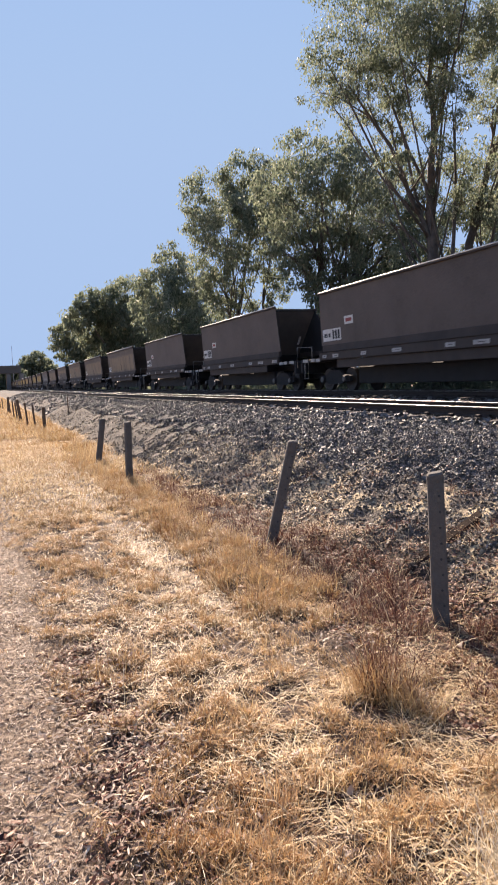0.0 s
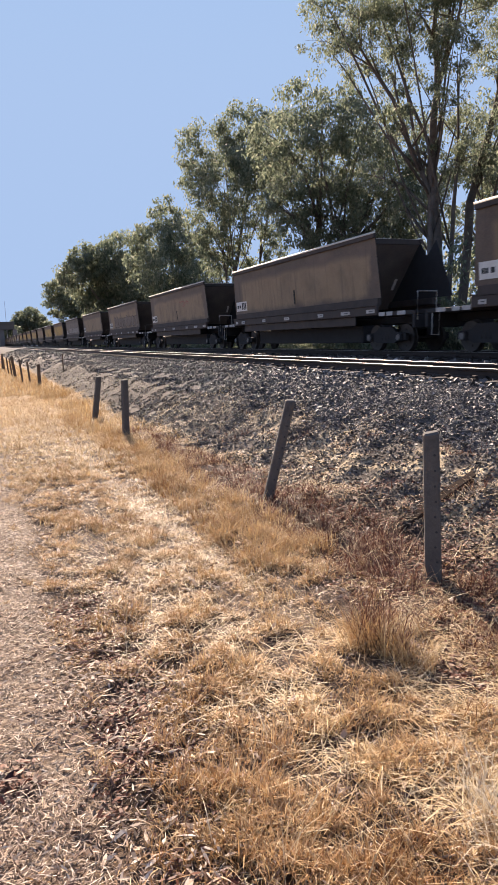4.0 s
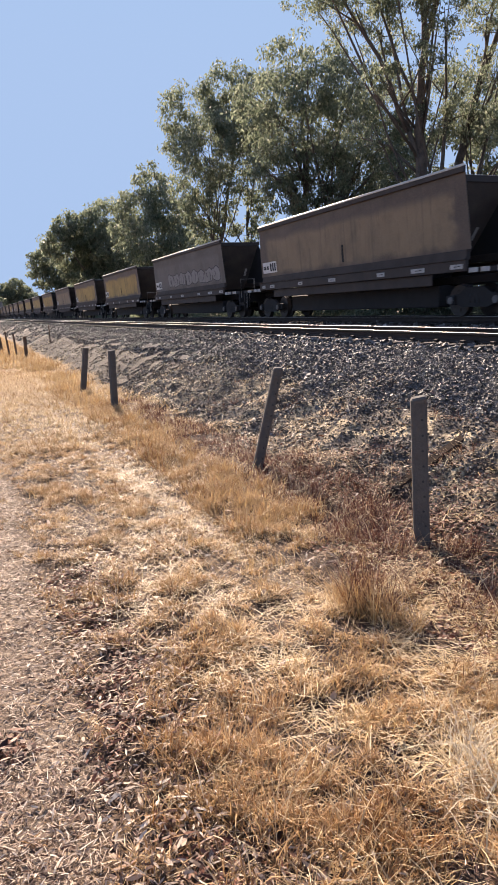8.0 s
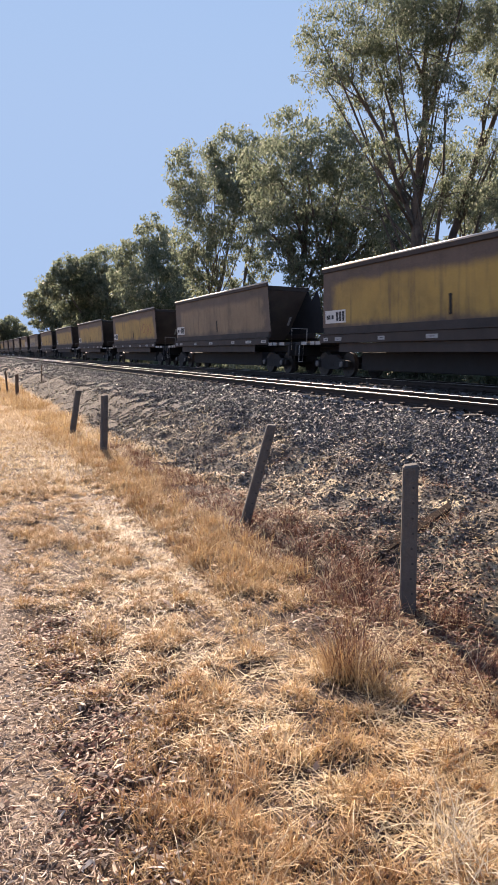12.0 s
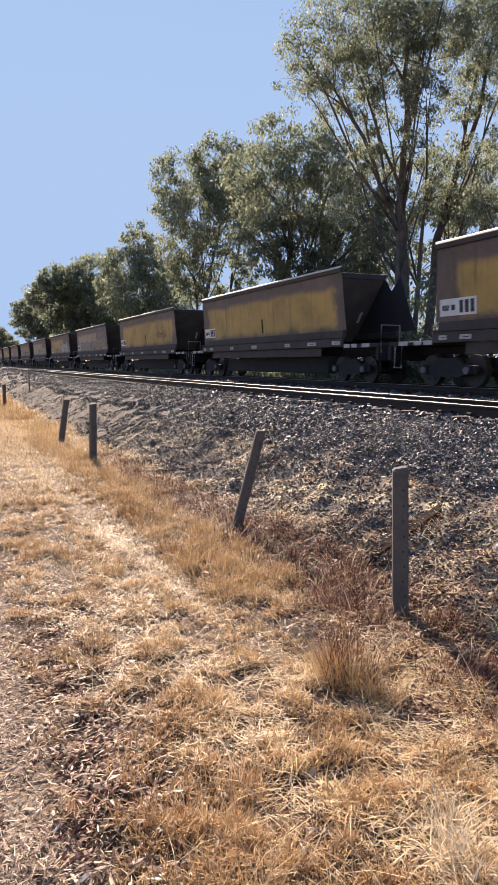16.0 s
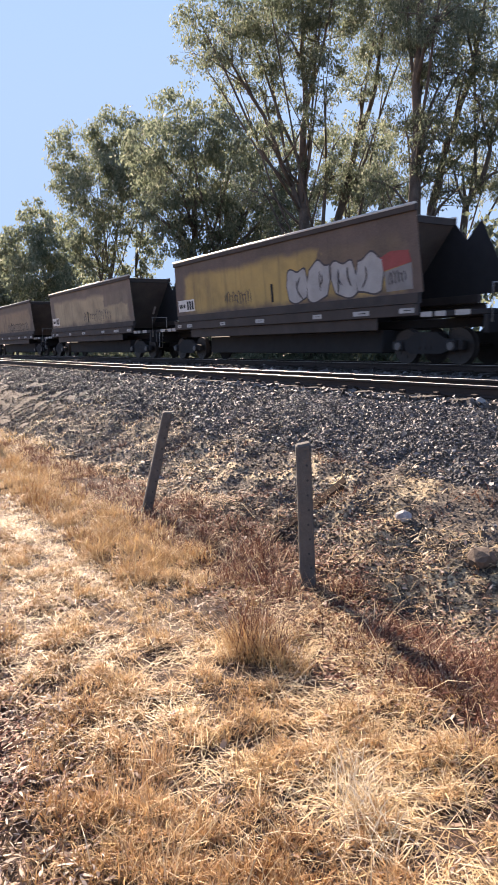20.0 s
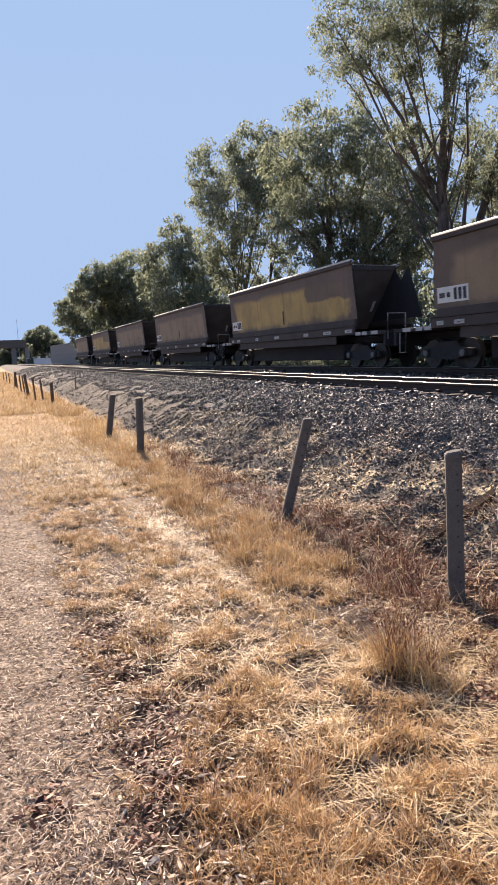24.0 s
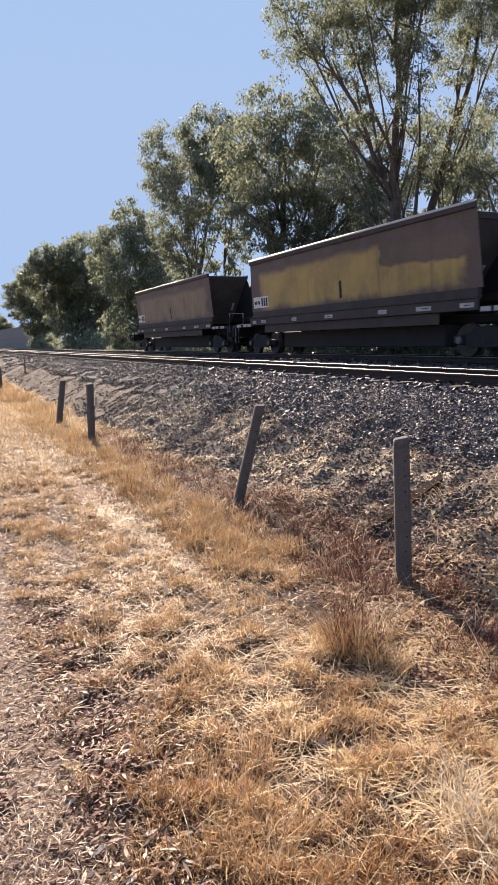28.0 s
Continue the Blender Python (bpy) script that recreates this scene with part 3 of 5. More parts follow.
def bogie(w, y):
    b = part("bogie", box(-0.75, 0.75, y - 0.16, y + 0.16, 0.42, 0.72, 0.03), DARK_STEEL, w)
    for s in (-1, 1):
        prof = [(-1.15, 0.36), (-1.15, 0.56), (-0.6, 0.62), (-0.35, 0.78), (0.35, 0.78), (0.6, 0.62), (1.15, 0.56), (1.15, 0.36), (0.75, 0.36), (0.5, 0.26), (-0.5, 0.26), (-0.75, 0.36)]
        bm = bmesh.new()
        va = [bm.verts.new((s * 0.82, y + py, pz)) for py, pz in prof]
        vb = [bm.verts.new((s * 0.70, y + py, pz)) for py, pz in prof]
        bm.faces.new(va)
        bm.faces.new(vb[::-1])
        for i in range(len(va)):
            bm.faces.new((va[i], vb[i], vb[(i + 1) % len(va)], va[(i + 1) % len(va)]))
        for ay in (-0.86, 0.86):
            box(min(s * 0.72, s * 0.9), max(s * 0.72, s * 0.9), y + ay - 0.13, y + ay + 0.13, 0.32, 0.58, 0.03, bm)
        for sy in (-0.18, 0.0, 0.18):
            tube([(s * 0.76, y + sy, 0.36), (s * 0.76, y + sy, 0.6)], [0.07, 0.07], 8, bm)
        bmesh.ops.recalc_face_normals(bm, faces=bm.faces)
        part("side_frame", bm, DARK_STEEL, b)
        for ay in (-0.86, 0.86):
            cap = lathe([(s * 0.0, 0.02), (s * 0.0, 0.105), (s * 0.03, 0.095), (s * 0.035, 0.02)], 12)
            bmesh.ops.translate(cap, verts=cap.verts, vec=(s * 0.902, y + ay, 0.44))
            part("axle_cap", cap, GREY_PAINT, b, "pale worn axle end cap")
    for ay in (-0.86, 0.86):
        ws = part("wheelset", wheelset_mesh(), WHEEL, b)
        ws.location = (0, y + ay, 0.43)
    return b


def hopper_wagon(kind):
    """kind 'long': faded yellow hopper with heavy top rail; 'short': plain brown hopper with a thin rim."""
    long = kind == "long"
    hl, fl = (6.5, 8.62) if long else (5.45, 7.28)
    w = new("hopper_wagon")
    for s in (-1, 1):
        # inner faces take the near-black steel, for the shade inside the hopper ends
        part("side_sheet", side_sheet(s, hl), PAINTS["tan" if long else "maroon"], w).data.materials.append(DARK_STEEL)
        h = 0.15 if long else 0.07
        rl = hl if s < 0 else hl - 1.0
        rail = part("top_rail", box(min(s * 1.19, s * 1.29), max(s * 1.19, s * 1.29), -rl, rl, 3.595, 3.6 + h, 0.012), RUST, w)
        part("rail_cap", tube([(s * 1.255, -rl + 0.01, 3.602 + h), (s * 1.255, rl - 0.01, 3.602 + h)], [0.045 if long else 0.026] * 2, 10), RIM, rail, "pale rounded cap of the rim, lightened like a sun glint")
        part("ledge", box(min(s * 1.0, s * 1.13), max(s * 1.0, s * 1.13), -hl, hl, 1.502, 1.716, 0.01), RUST, w)
        sill = part("side_sill", box(min(s * 1.15, s * 1.24), max(s * 1.15, s * 1.24), -hl - 0.1, hl + 0.1, 1.17, 1.46, 0.012), RUST, w)
        part("sill_flange", box(min(s * 1.1, s * 1.27), max(s * 1.1, s * 1.27), -hl - 0.1, hl + 0.1, 1.465, 1.5), RUST, sill)
        part("skirt_panel", box(min(s * 1.10, s * 1.14), max(s * 1.10, s * 1.14), -hl + 1.4, hl - 1.1, 0.86, 1.165, 0.01), RUST, w)
        for y, ln in ((-hl + 0.25, 0.5), (-hl + 1.9, 0.62), (-hl * 0.42, 0.42), (0.3, 0.5), (hl * 0.42, 0.34), (hl - 1.2, 0.42), (hl - 0.35, 0.3)):
            pl = part("data_plate", box(min(s * 1.2415, s * 1.25), max(s * 1.2415, s * 1.25), y - ln / 2, y + ln / 2, 1.24, 1.36), PLATE, w, "small grubby white stencil plate")
            part("print_bar", box(min(s * 1.2505, s * 1.253), max(s * 1.2505, s * 1.253), y - ln * 0.3, y + ln * 0.2, 1.29, 1.31), INK, pl)
        # number board at the trailing end with unreadable bars
        bd = part("number_board", skin_board(s, hl - 1.42, hl - 0.06, 1.86, 2.30), WHITE, w, "white painted number panel")
        for y0, y1, z0, z1 in number_bars(hl):
            part("number_bar", skin_board(s, y0, y1, z0, z1, 0.006), INK, bd)
        if not long:
            bd2 = part("notice_board", skin_board(s, hl - 2.35, hl - 1.75, 2.38, 2.66), WHITE, w, "small white notice panel")
            part("print_bar", skin_board(s, hl - 2.25, hl - 1.85, 2.46, 2.58, 0.006), TAG_RED, bd2)
        else:
            part("indicator_slot", skin_board(s, -0.32, -0.2, 1.86, 2.42, 0.004), DARK_STEEL, w, "dark indicator slot")
    for e in (-1, 1):
        part("end_sheet", end_sheet(e, hl), SLOPE, w)
        er = part("end_rail", box(-1.18, 1.18, min(e * (hl - 1.06), e * (hl - 1.0)), max(e * (hl - 1.06), e * (hl - 1.0)), 3.55, 3.6 + (0.13 if long else 0.06), 0.01), RUST, w)
        part("rail_cap", box(-1.18, 1.18, min(e * (hl - 1.055), e * (hl - 1.005)), max(e * (hl - 1.055), e * (hl - 1.005)), 3.602 + (0.13 if long else 0.06), 3.61 + (0.13 if long else 0.06)), RIM, er)
        pf = part("end_platform", box(-1.18, 1.18, min(e * (hl + 0.1), e * fl), max(e * (hl + 0.1), e * fl), 1.12, 1.24, 0.015), DARK_STEEL, w)
        for s in (-1, 1):
            for y0, y1 in ((0.16, 0.5), (0.6, 0.92), (1.2, 1.62)):
                if y1 < fl - hl:
                    part("frame_sign", box(min(s * 1.182, s * 1.19), max(s * 1.182, s * 1.19), min(e * (hl + y0), e * (hl + y1)), max(e * (hl + y0), e * (hl + y1)), 1.13, 1.25), PLATE, pf, "small white sign on the frame edge")
        part("headstock", box(-1.2, 1.2, min(e * (fl - 0.14), e * fl), max(e * (fl - 0.14), e * fl), 0.72, 1.115, 0.02), DARK_STEEL, w)
        sx = -1 if e < 0 else 1
        part("handrail", tube([(sx * 1.12, e * (fl + 0.03), 0.95), (sx * 1.12, e * (fl + 0.03), 1.78), (sx * 0.45, e * (fl + 0.03), 1.78), (sx * 0.45, e * (fl + 0.03), 1.0)], [0.02] * 4, 6), PLATE, w, "pale painted end handrail")
        part("step", tube([(-sx * 1.15, e * (fl - 0.3), 1.12), (-sx * 1.17, e * (fl - 0.3), 0.5), (-sx * 1.17, e * (fl - 0.62), 0.5), (-sx * 1.15, e * (fl - 0.62), 1.12)], [0.015] * 4, 5), PLATE, w)
        bm = box(-0.06, 0.06, -0.02, 0.02, -0.24, 0.24, 0.008)
        bmesh.ops.transform(bm, verts=bm.verts, matrix=pose(0.86, e * (hl - 2.07), 2.31, -e * 39, 0, 0))
        part("marker_plate", bm, WHITE, w, "white slanted marker on the slope sheet")
        cp = bmesh.new()
        tube([(0, e * (fl - 0.1), 0.86), (0, e * (fl + 0.16), 0.86)], [0.09, 0.08], 8, cp)
        box(-0.13, 0.13, min(e * (fl + 0.08), e * (fl + 0.24)), max(e * (fl + 0.08), e * (fl + 0.24)), 0.70, 1.0, 0.03, cp)
        part("coupler", cp, DARK_STEEL, w)
        bogie(w, e * (fl - 2.15))
    for k, cy in enumerate((-2.6, 0.0, 2.6) if long else (-1.9, 1.9)):
        bm = bmesh.new()
        top = [(-0.98, cy - 1.25, 1.64), (0.98, cy - 1.25, 1.64), (0.98, cy + 1.25, 1.64), (-0.98, cy + 1.25, 1.64)]
        low = [(-0.45, cy - 0.42, 0.42), (0.45, cy - 0.42, 0.42), (0.45, cy + 0.42, 0.42), (-0.45, cy + 0.42, 0.42)]
        a, b = [bm.verts.new(p) for p in top], [bm.verts.new(p) for p in low]
        bm.faces.new(a)
        bm.faces.new(b)
        for i in range(4):
            bm.faces.new((a[i], b[i], b[(i + 1) % 4], a[(i + 1) % 4]))
        box(-0.5, 0.5, cy - 0.47, cy + 0.47, 0.33, 0.42, 0.01, bm)
        bmesh.ops.recalc_face_normals(bm, faces=bm.faces)
        part("discharge_chute", bm, DARK_STEEL, w)
    # added dark box that closes the view through the shade under the wagon
    part("underframe", box(-0.62, 0.62, -hl + 1.75, hl - 1.75, 0.26, 0.872, 0.03), DARK_STEEL, w)
    part("centre_sill", box(-0.17, 0.17, -fl + 0.1, fl - 0.1, 0.88, 1.11, 0.02), DARK_STEEL, w)
    part("air_tank", tube([(0.7, -hl * 0.55, 0.72), (0.7, -hl * 0.55 + 1.1, 0.72)], [0.17, 0.17], 12), DARK_STEEL, w)
    return w


def skin_board(s, y0, y1, z0, z1, extra=0.0):
    """A thin board that follows the lean of the hopper side."""
    bm = bmesh.new()
    q = [(y0, z0), (y1, z0), (y1, z1), (y0, z1)]
    a = [bm.verts.new((s * (side_x(z) + 0.020 + extra), y, z)) for y, z in q]
    b = [bm.verts.new((s * (side_x(z) + 0.0125 + extra), y, z)) for y, z in q]
    bm.faces.new(a)
    bm.faces.new(b[::-1])
    for i in range(4):
        bm.faces.new((a[i], b[i], b[(i + 1) % 4], a[(i + 1) % 4]))
    bmesh.ops.recalc_face_normals(bm, faces=bm.faces)
    return bm


def number_bars(hl):
    out = []
    for k in range(3):
        out.append((hl - 0.16 - k * 0.09 - 0.07, hl - 0.16 - k * 0.09, 2.0, 2.14))
        out.append((hl - 1.34 + k * 0.2, hl - 1.21 + k * 0.2, 1.92, 2.24))
    out.append((hl - 0.64, hl - 0.50, 2.0, 2.14))
    return out


def bent(points, n):
    """A smooth line through points."""
    P = np.array([points[0], *points, points[-1]], float)
    out = []
    for i in range(1, len(P) - 2):
        for k in range(n):
            t = k / n
            a, b, c, d = P[i - 1:i + 3]
            out.append(0.5 * (2 * b + (c - a) * t + (2 * a - 5 * b + 4 * c - d) * t * t + (3 * b - a - 3 * c + d) * t ** 3))
    out.append(P[-2])
    return np.array(out)


def ribbon(line, half, off):
    """A sprayed line of some width on the near hopper side, with round ends."""
    bm = bmesh.new()
    last = None
    d = np.gradient(line, axis=0)
    d /= np.linalg.norm(d, axis=1, keepdims=True) + 1e-9
    n = len(line)
    for k in range(n):
        h = half * min(1.0, 0.35 + 0.4 * min(k, n - 1 - k))
        pair = [bm.verts.new((-(side_x(z) + 0.012 + off + 0.00008 * k), y, z)) for y, z in (line[k] + h * np.array([-d[k][1], d[k][0]]), line[k] - h * np.array([-d[k][1], d[k][0]]))]
        if last:
            bm.faces.new((last[0], last[1], pair[1], pair[0]))
        last = pair
    return bm


def band(y, low, high, off, lean):
    """A pale sprayed band with uneven edges on the near hopper side."""
    bm = bmesh.new()
    last = None
    for v, z0, z1 in zip(y, low, high):
        pair = [bm.verts.new((-(side_x(z) + 0.012 + off), v + lean * (z - 2.3), z)) for z in (z0, z1)]
        if last:
            bm.faces.new((last[0], pair[0], pair[1], last[1]))
        last = pair
    return bm


def graffiti(w, y0, y1, z0, z1, fill, line, seed, n):
    """Swelling sprayed blocks side by side, rimmed and crossed by darker strokes; no writing."""
    rng = random.Random(seed)
    step = (y1 - y0) / n
    for k in range(n):
        ca, cb, lean = rng.uniform(0.0, 0.3), rng.uniform(0.0, 0.25), rng.uniform(-0.3, 0.3)
        u = np.linspace(0, 1, 15)
        bulge = (np.clip(np.sin(np.pi * u), 0, 1) ** 0.13)
        y = y0 + (k + 0.02 + 0.98 * u) * step + rng.uniform(-0.04, 0.04)
        hh, mid = (z1 - z0) / 2, (z0 + z1) / 2
        high = mid + hh * (1 - ca) * bulge * (1 + 0.16 * np.sin(9 * u + rng.uniform(0, 6)))
        low = mid - hh * (1 - cb) * bulge * (1 + 0.1 * np.sin(6 * u + rng.uniform(0, 6)))
        g = part("graffiti_shape", band(y, low, high, 0.006 + 0.0004 * k, lean), fill, w, "sprayed rounded graffiti block")
        part("graffiti_outline", band(y0 + (k + 0.5) * step + (y - y0 - (k + 0.5) * step) * 1.07, low - 0.045, high + 0.05, 0.002 + 0.0004 * k, lean), line, g)
        for j in range(rng.choice((1, 2, 2, 3))):
            c, d = y0 + (k + rng.uniform(0.25, 0.75)) * step, rng.uniform(-0.25, 0.1) * hh
            ln, sw = rng.uniform(0.3, 0.7) * hh, rng.uniform(-0.16, 0.16) * step
            pts = [(c - sw, mid + d - ln), (c + 0.8 * sw, mid + d), (c + rng.uniform(-0.5, 1) * sw, mid + d + ln)]
            part("graffiti_stroke", ribbon(bent(pts, 4), rng.uniform(0.018, 0.035), 0.014 + 0.0004 * k), line, g)


def scribble(w, y0, y1, z0, z1, ink, seed, n=9):
    """One continuous sprayed line that loops up and down along the side."""
    rng = random.Random(seed)
    pts = []
    for k in range(n):
        y = y0 + (y1 - y0) * (k + 0.5) / n
        low, high = z0 + rng.uniform(0, 0.35) * (z1 - z0), z1 - rng.uniform(0, 0.4) * (z1 - z0)
        wd = (y1 - y0) / n * rng.uniform(0.5, 0.9)
        for a in range(7):
            t = a / 6 * 2 * math.pi
            pts.append((y + (a / 6 - 0.5) * 0.6 * (y1 - y0) / n - 0.5 * wd * math.sin(t), (low + high) / 2 - (high - low) / 2 * math.cos(t)))
    bm = bmesh.new()
    last = None
    for k, (y, z) in enumerate(pts):
        q = pts[min(k + 1, len(pts) - 1)]
        p = pts[max(k - 1, 0)]
        d = Vector((q[0] - p[0], q[1] - p[1])).normalized()
        t = 0.016 + 0.008 * math.sin(k * 1.7)
        pair = [bm.verts.new((-(side_x(zz) + 0.015 + 0.0002 * k), yy, zz)) for yy, zz in ((y - d.y * t, z + d.x * t), (y + d.y * t, z - d.x * t))]
        if last:
            bm.faces.new((last[0], last[1], pair[1], pair[0]))
        last = pair
    part("graffiti_tag", bm, ink, w, "thin sprayed tag")


LONG_PITCH, SHORT_PITCH = 17.727, 15.05
LONG, SHORT = hopper_wagon("long"), hopper_wagon("short")
# counted from the last wagon of the train: paint of each long wagon
LONG_PAINT = ["tan", "framed", "tan", "tan", "framed", "tan", "tan", "pale", "framed", "pale", "yellow", "yellow", "yellow", "yellow", "tan", "yellow", "yellow", "grey", "tan", "tan", "tan", "tan", "tan"]
LONG_LABEL = {"tan": "faded tan hopper wagon with rusty brown edges on the rails", "framed": "yellow-panelled hopper wagon in a dark brown frame on the rails", "pale": "pale tan hopper wagon with sprayed graffiti on the rails", "yellow": "weathered yellow hopper wagon with brown streaks on the rails", "grey": "grey-brown hopper wagon with pale graffiti on the rails"}
TRAIN = []          # each wagon with its lead over the tail, in metres
for k, paint in enumerate(LONG_PAINT):
    w = LONG if k == 0 else copy_thing(LONG, pose(TRACK_FAR, 460 - 17.7 * k, HEAD))
    for c in w.children:
        if c.name.startswith("side_sheet"):
            c.material_slots[0].link = "OBJECT"
            c.material_slots[0].material = PAINTS[paint]
    tagged(w, LONG_LABEL[paint], "wagon", "wagons of the freight train")
    TRAIN.append((w, LONG_PITCH * k + 6.5))
for k in range(4):
    w = SHORT if k == 0 else copy_thing(SHORT, pose(TRACK_FAR, 53.2 - 15 * k, HEAD))
    tagged(w, "plain dark brown hopper wagon with white number panel", "wagon", "wagons of the freight train")
    TRAIN.append((w, 461.06 - 53.3 + SHORT_PITCH * k + 5.45))
graffiti(TRAIN[8][0], -5.35, -1.1, 1.76, 2.8, TAG_PALE, TAG_DARK, 3, 4)
part("graffiti_patch", skin([(-6.3, 2.45), (-5.2, 2.3), (-5.1, 2.62), (-5.6, 2.78), (-6.2, 2.74)], 0.003), TAG_RED, TRAIN[8][0], "dull red sprayed patch")
part("graffiti_patch", skin([(-6.32, 1.82), (-5.4, 1.8), (-5.35, 2.3), (-6.3, 2.44)], 0.0045), TAG_GREY, TRAIN[8][0], "pale sprayed block")
scribble(TRAIN[8][0], -6.2, -5.5, 1.95, 2.3, TAG_DARK, 21, 6)
scribble(TRAIN[8][0], 1.0, 2.7, 1.9, 2.4, TAG_DARK, 4, 10)
graffiti(TRAIN[17][0], -6.0, 3.4, 1.85, 2.62, TAG_GREY, TAG_DARK, 5, 8)
graffiti(TRAIN[9][0], -5.9, -2.2, 1.9, 2.8, TAG_SAND, TAG_DARK, 11, 4)
graffiti(TRAIN[9][0], -2.0, 4.6, 1.85, 2.5, TAG_GREY, TAG_DARK, 12, 8)
scribble(TRAIN[7][0], -3.6, 0.4, 1.85, 2.5, TAG_DARK, 13, 12)
graffiti(TRAIN[19][0], -6.0, 3.8, 1.80, 2.75, SLOPE, RUST, 15, 9)
scribble(TRAIN[13][0], -5.5, -2.5, 1.9, 2.9, TAG_RED, 16, 8)
graffiti(TRAIN[6][0], -5.0, 1.0, 1.8, 2.3, TAG_BROWN, RUST, 17, 7)
scribble(TRAIN[10][0], -4.6, -2.6, 2.1, 2.6, TAG_DARK, 18, 8)
scribble(TRAIN[2][0], -5.8, -3.2, 1.9, 2.5, TAG_DARK, 19, 9)
scribble(TRAIN[20][0], -3.0, -1.2, 2.6, 3.0, TAG_RED, 20, 7)


# ---- fence posts, the fallen stay and markers ----
def fence_post(name, x, y, h, wd, lean_x, lean_y, turn, mat, label, holes=0):
    p = new(name)
    p.matrix_basis = pose(x, y, float(ground_z(x, y)) - 0.03, lean_y, lean_x, turn)
    tagged(p, label, "fence post", "posts of the railway fence")
    bm = box(-wd / 2, wd / 2, -wd * 0.42, wd * 0.42, -0.25, h, 0.012)
    for v in bm.verts:
        if v.co.z > h - 0.05:
            v.co.x *= 0.93
            v.co.z += 0.008 * math.sin(31 * v.co.x + 17 * v.co.y)
    shaft = part("shaft", bm, mat, p)
    for k in range(holes):
        z = h - 0.14 - k * (h - 0.2) / holes
        part("wire_hole", lathe([(0.0, 0.008), (0.003, 0.008)], 8), INK, shaft).matrix_basis = pose(0.018 + 0.006 * math.sin(k * 3), -wd * 0.42 - 0.0015, z, 0, 0, 90)
    return p


P_LABEL = "weathered grey concrete fence post in dry weeds"
fence_post("fence_post", 2.58, 3.48, 0.99, 0.104, -1.6, 1.0, -33, CONCRETE, "upright weathered concrete post with a row of wire holes", 8)
fence_post("fence_post", 2.44, 5.90, 1.05, 0.096, 13.8, 2.0, -19, CONCRETE, "weathered concrete post leaning towards the railway bank", 8)
fence_post("fence_post", 2.2, 11.5, 1.02, 0.11, 1.5, 0, 14, CONCRETE, P_LABEL, 6)
fence_post("fence_post", 2.24, 15.25, 1.02, 0.12, 8.5, 1, 8, CONCRETE, "weathered concrete post leaning slightly at the grass edge", 6)
fence_post("fence_post", 2.19, 29.5, 1.0, 0.14, 0, 0, 0, OLD_TIMBER, "dark timber fence post at the edge of the dry grass")
for px, py, ph, lean in ((1.98, 32.1, 1.05, -4), (1.72, 33.0, 1.15, -5), (1.62, 37.6, 1.25, -7), (1.58, 41.0, 1.05, -5), (1.50, 44.0, 1.05, -3), (1.45, 49.0, 1.1, -4), (1.40, 52.0, 1.2, 2), (1.25, 61.0, 1.0, -4), (1.15, 68.0, 1.1, -3), (1.0, 76.0, 1.0, -3)):
    fence_post("fence_post", px, py, ph, 0.08 if ph < 1.2 else 0.14, lean, 0, 10 * ph, OLD_TIMBER, "thin dark timber fence post in dry grass")
fence_post("marker_post", 3.9, 36.0, 0.95, 0.06, 0, 0, 0, OLD_TIMBER, "short dark marker post on the railway bank")


def fallen_stay():
    a, b = Vector((2.72, 4.33, 0)), Vector((4.22, 4.78, 0))
    s = new("fallen_post")
    za, zb = float(ground_z(a.x, a.y)), float(ground_z(b.x, b.y))
    swell = max(float(ground_z(*a.lerp(b, k / 12).xy)) - za - (zb - za) * k / 12 for k in range(13))
    s.matrix_basis = Matrix.Translation((a.x, a.y, za + 0.4 * swell - 0.025)) @ (Vector((b.x - a.x, b.y - a.y, zb - za)).to_track_quat("X", "Z").to_matrix().to_4x4())
    bm = box(0.0, 1.62, -0.06, 0.06, -0.16, 0.03, 0.018)
    part("beam", bm, DARK_TIMBER, s)
    tagged(s, "dark fallen timber stay lying up the bank", "fallen post")


fallen_stay()


def board():
    o = part("board", box(-0.28, 0.28, -0.07, 0.07, -0.015, 0.02, 0.006), PALE_ROCK)
    o.matrix_basis = pose(6.85, 10.4, float(ground_z(6.85, 10.4)) + 0.05, 0, -4, 25)
    tagged(o, "pale broken board lying at the sleeper ends", "board")


board()


def boulder(name, x, y, r, mat, label, seed):
    bm = bmesh.new()
    bmesh.ops.create_icosphere(bm, subdivisions=2, radius=r)
    for v in bm.verts:
        v.co *= 1 + 0.28 * noise.noise(v.co * (1.6 / r) + Vector((seed, 0, 0)))
        v.co.z *= 0.75
    o = part(name, bm, mat)
    o.location = (x, y, float(ground_z(x, y)) + 0.35 * r)
    tagged(o, label, "rock")


boulder("rock", 3.65, 3.68, 0.065, PALE_ROCK, "pale broken rock lying on the stony bank", 1)
boulder("stump", 3.55, 2.86, 0.095, OLD_TIMBER, "grey weathered stump end sticking out of the bank", 5)


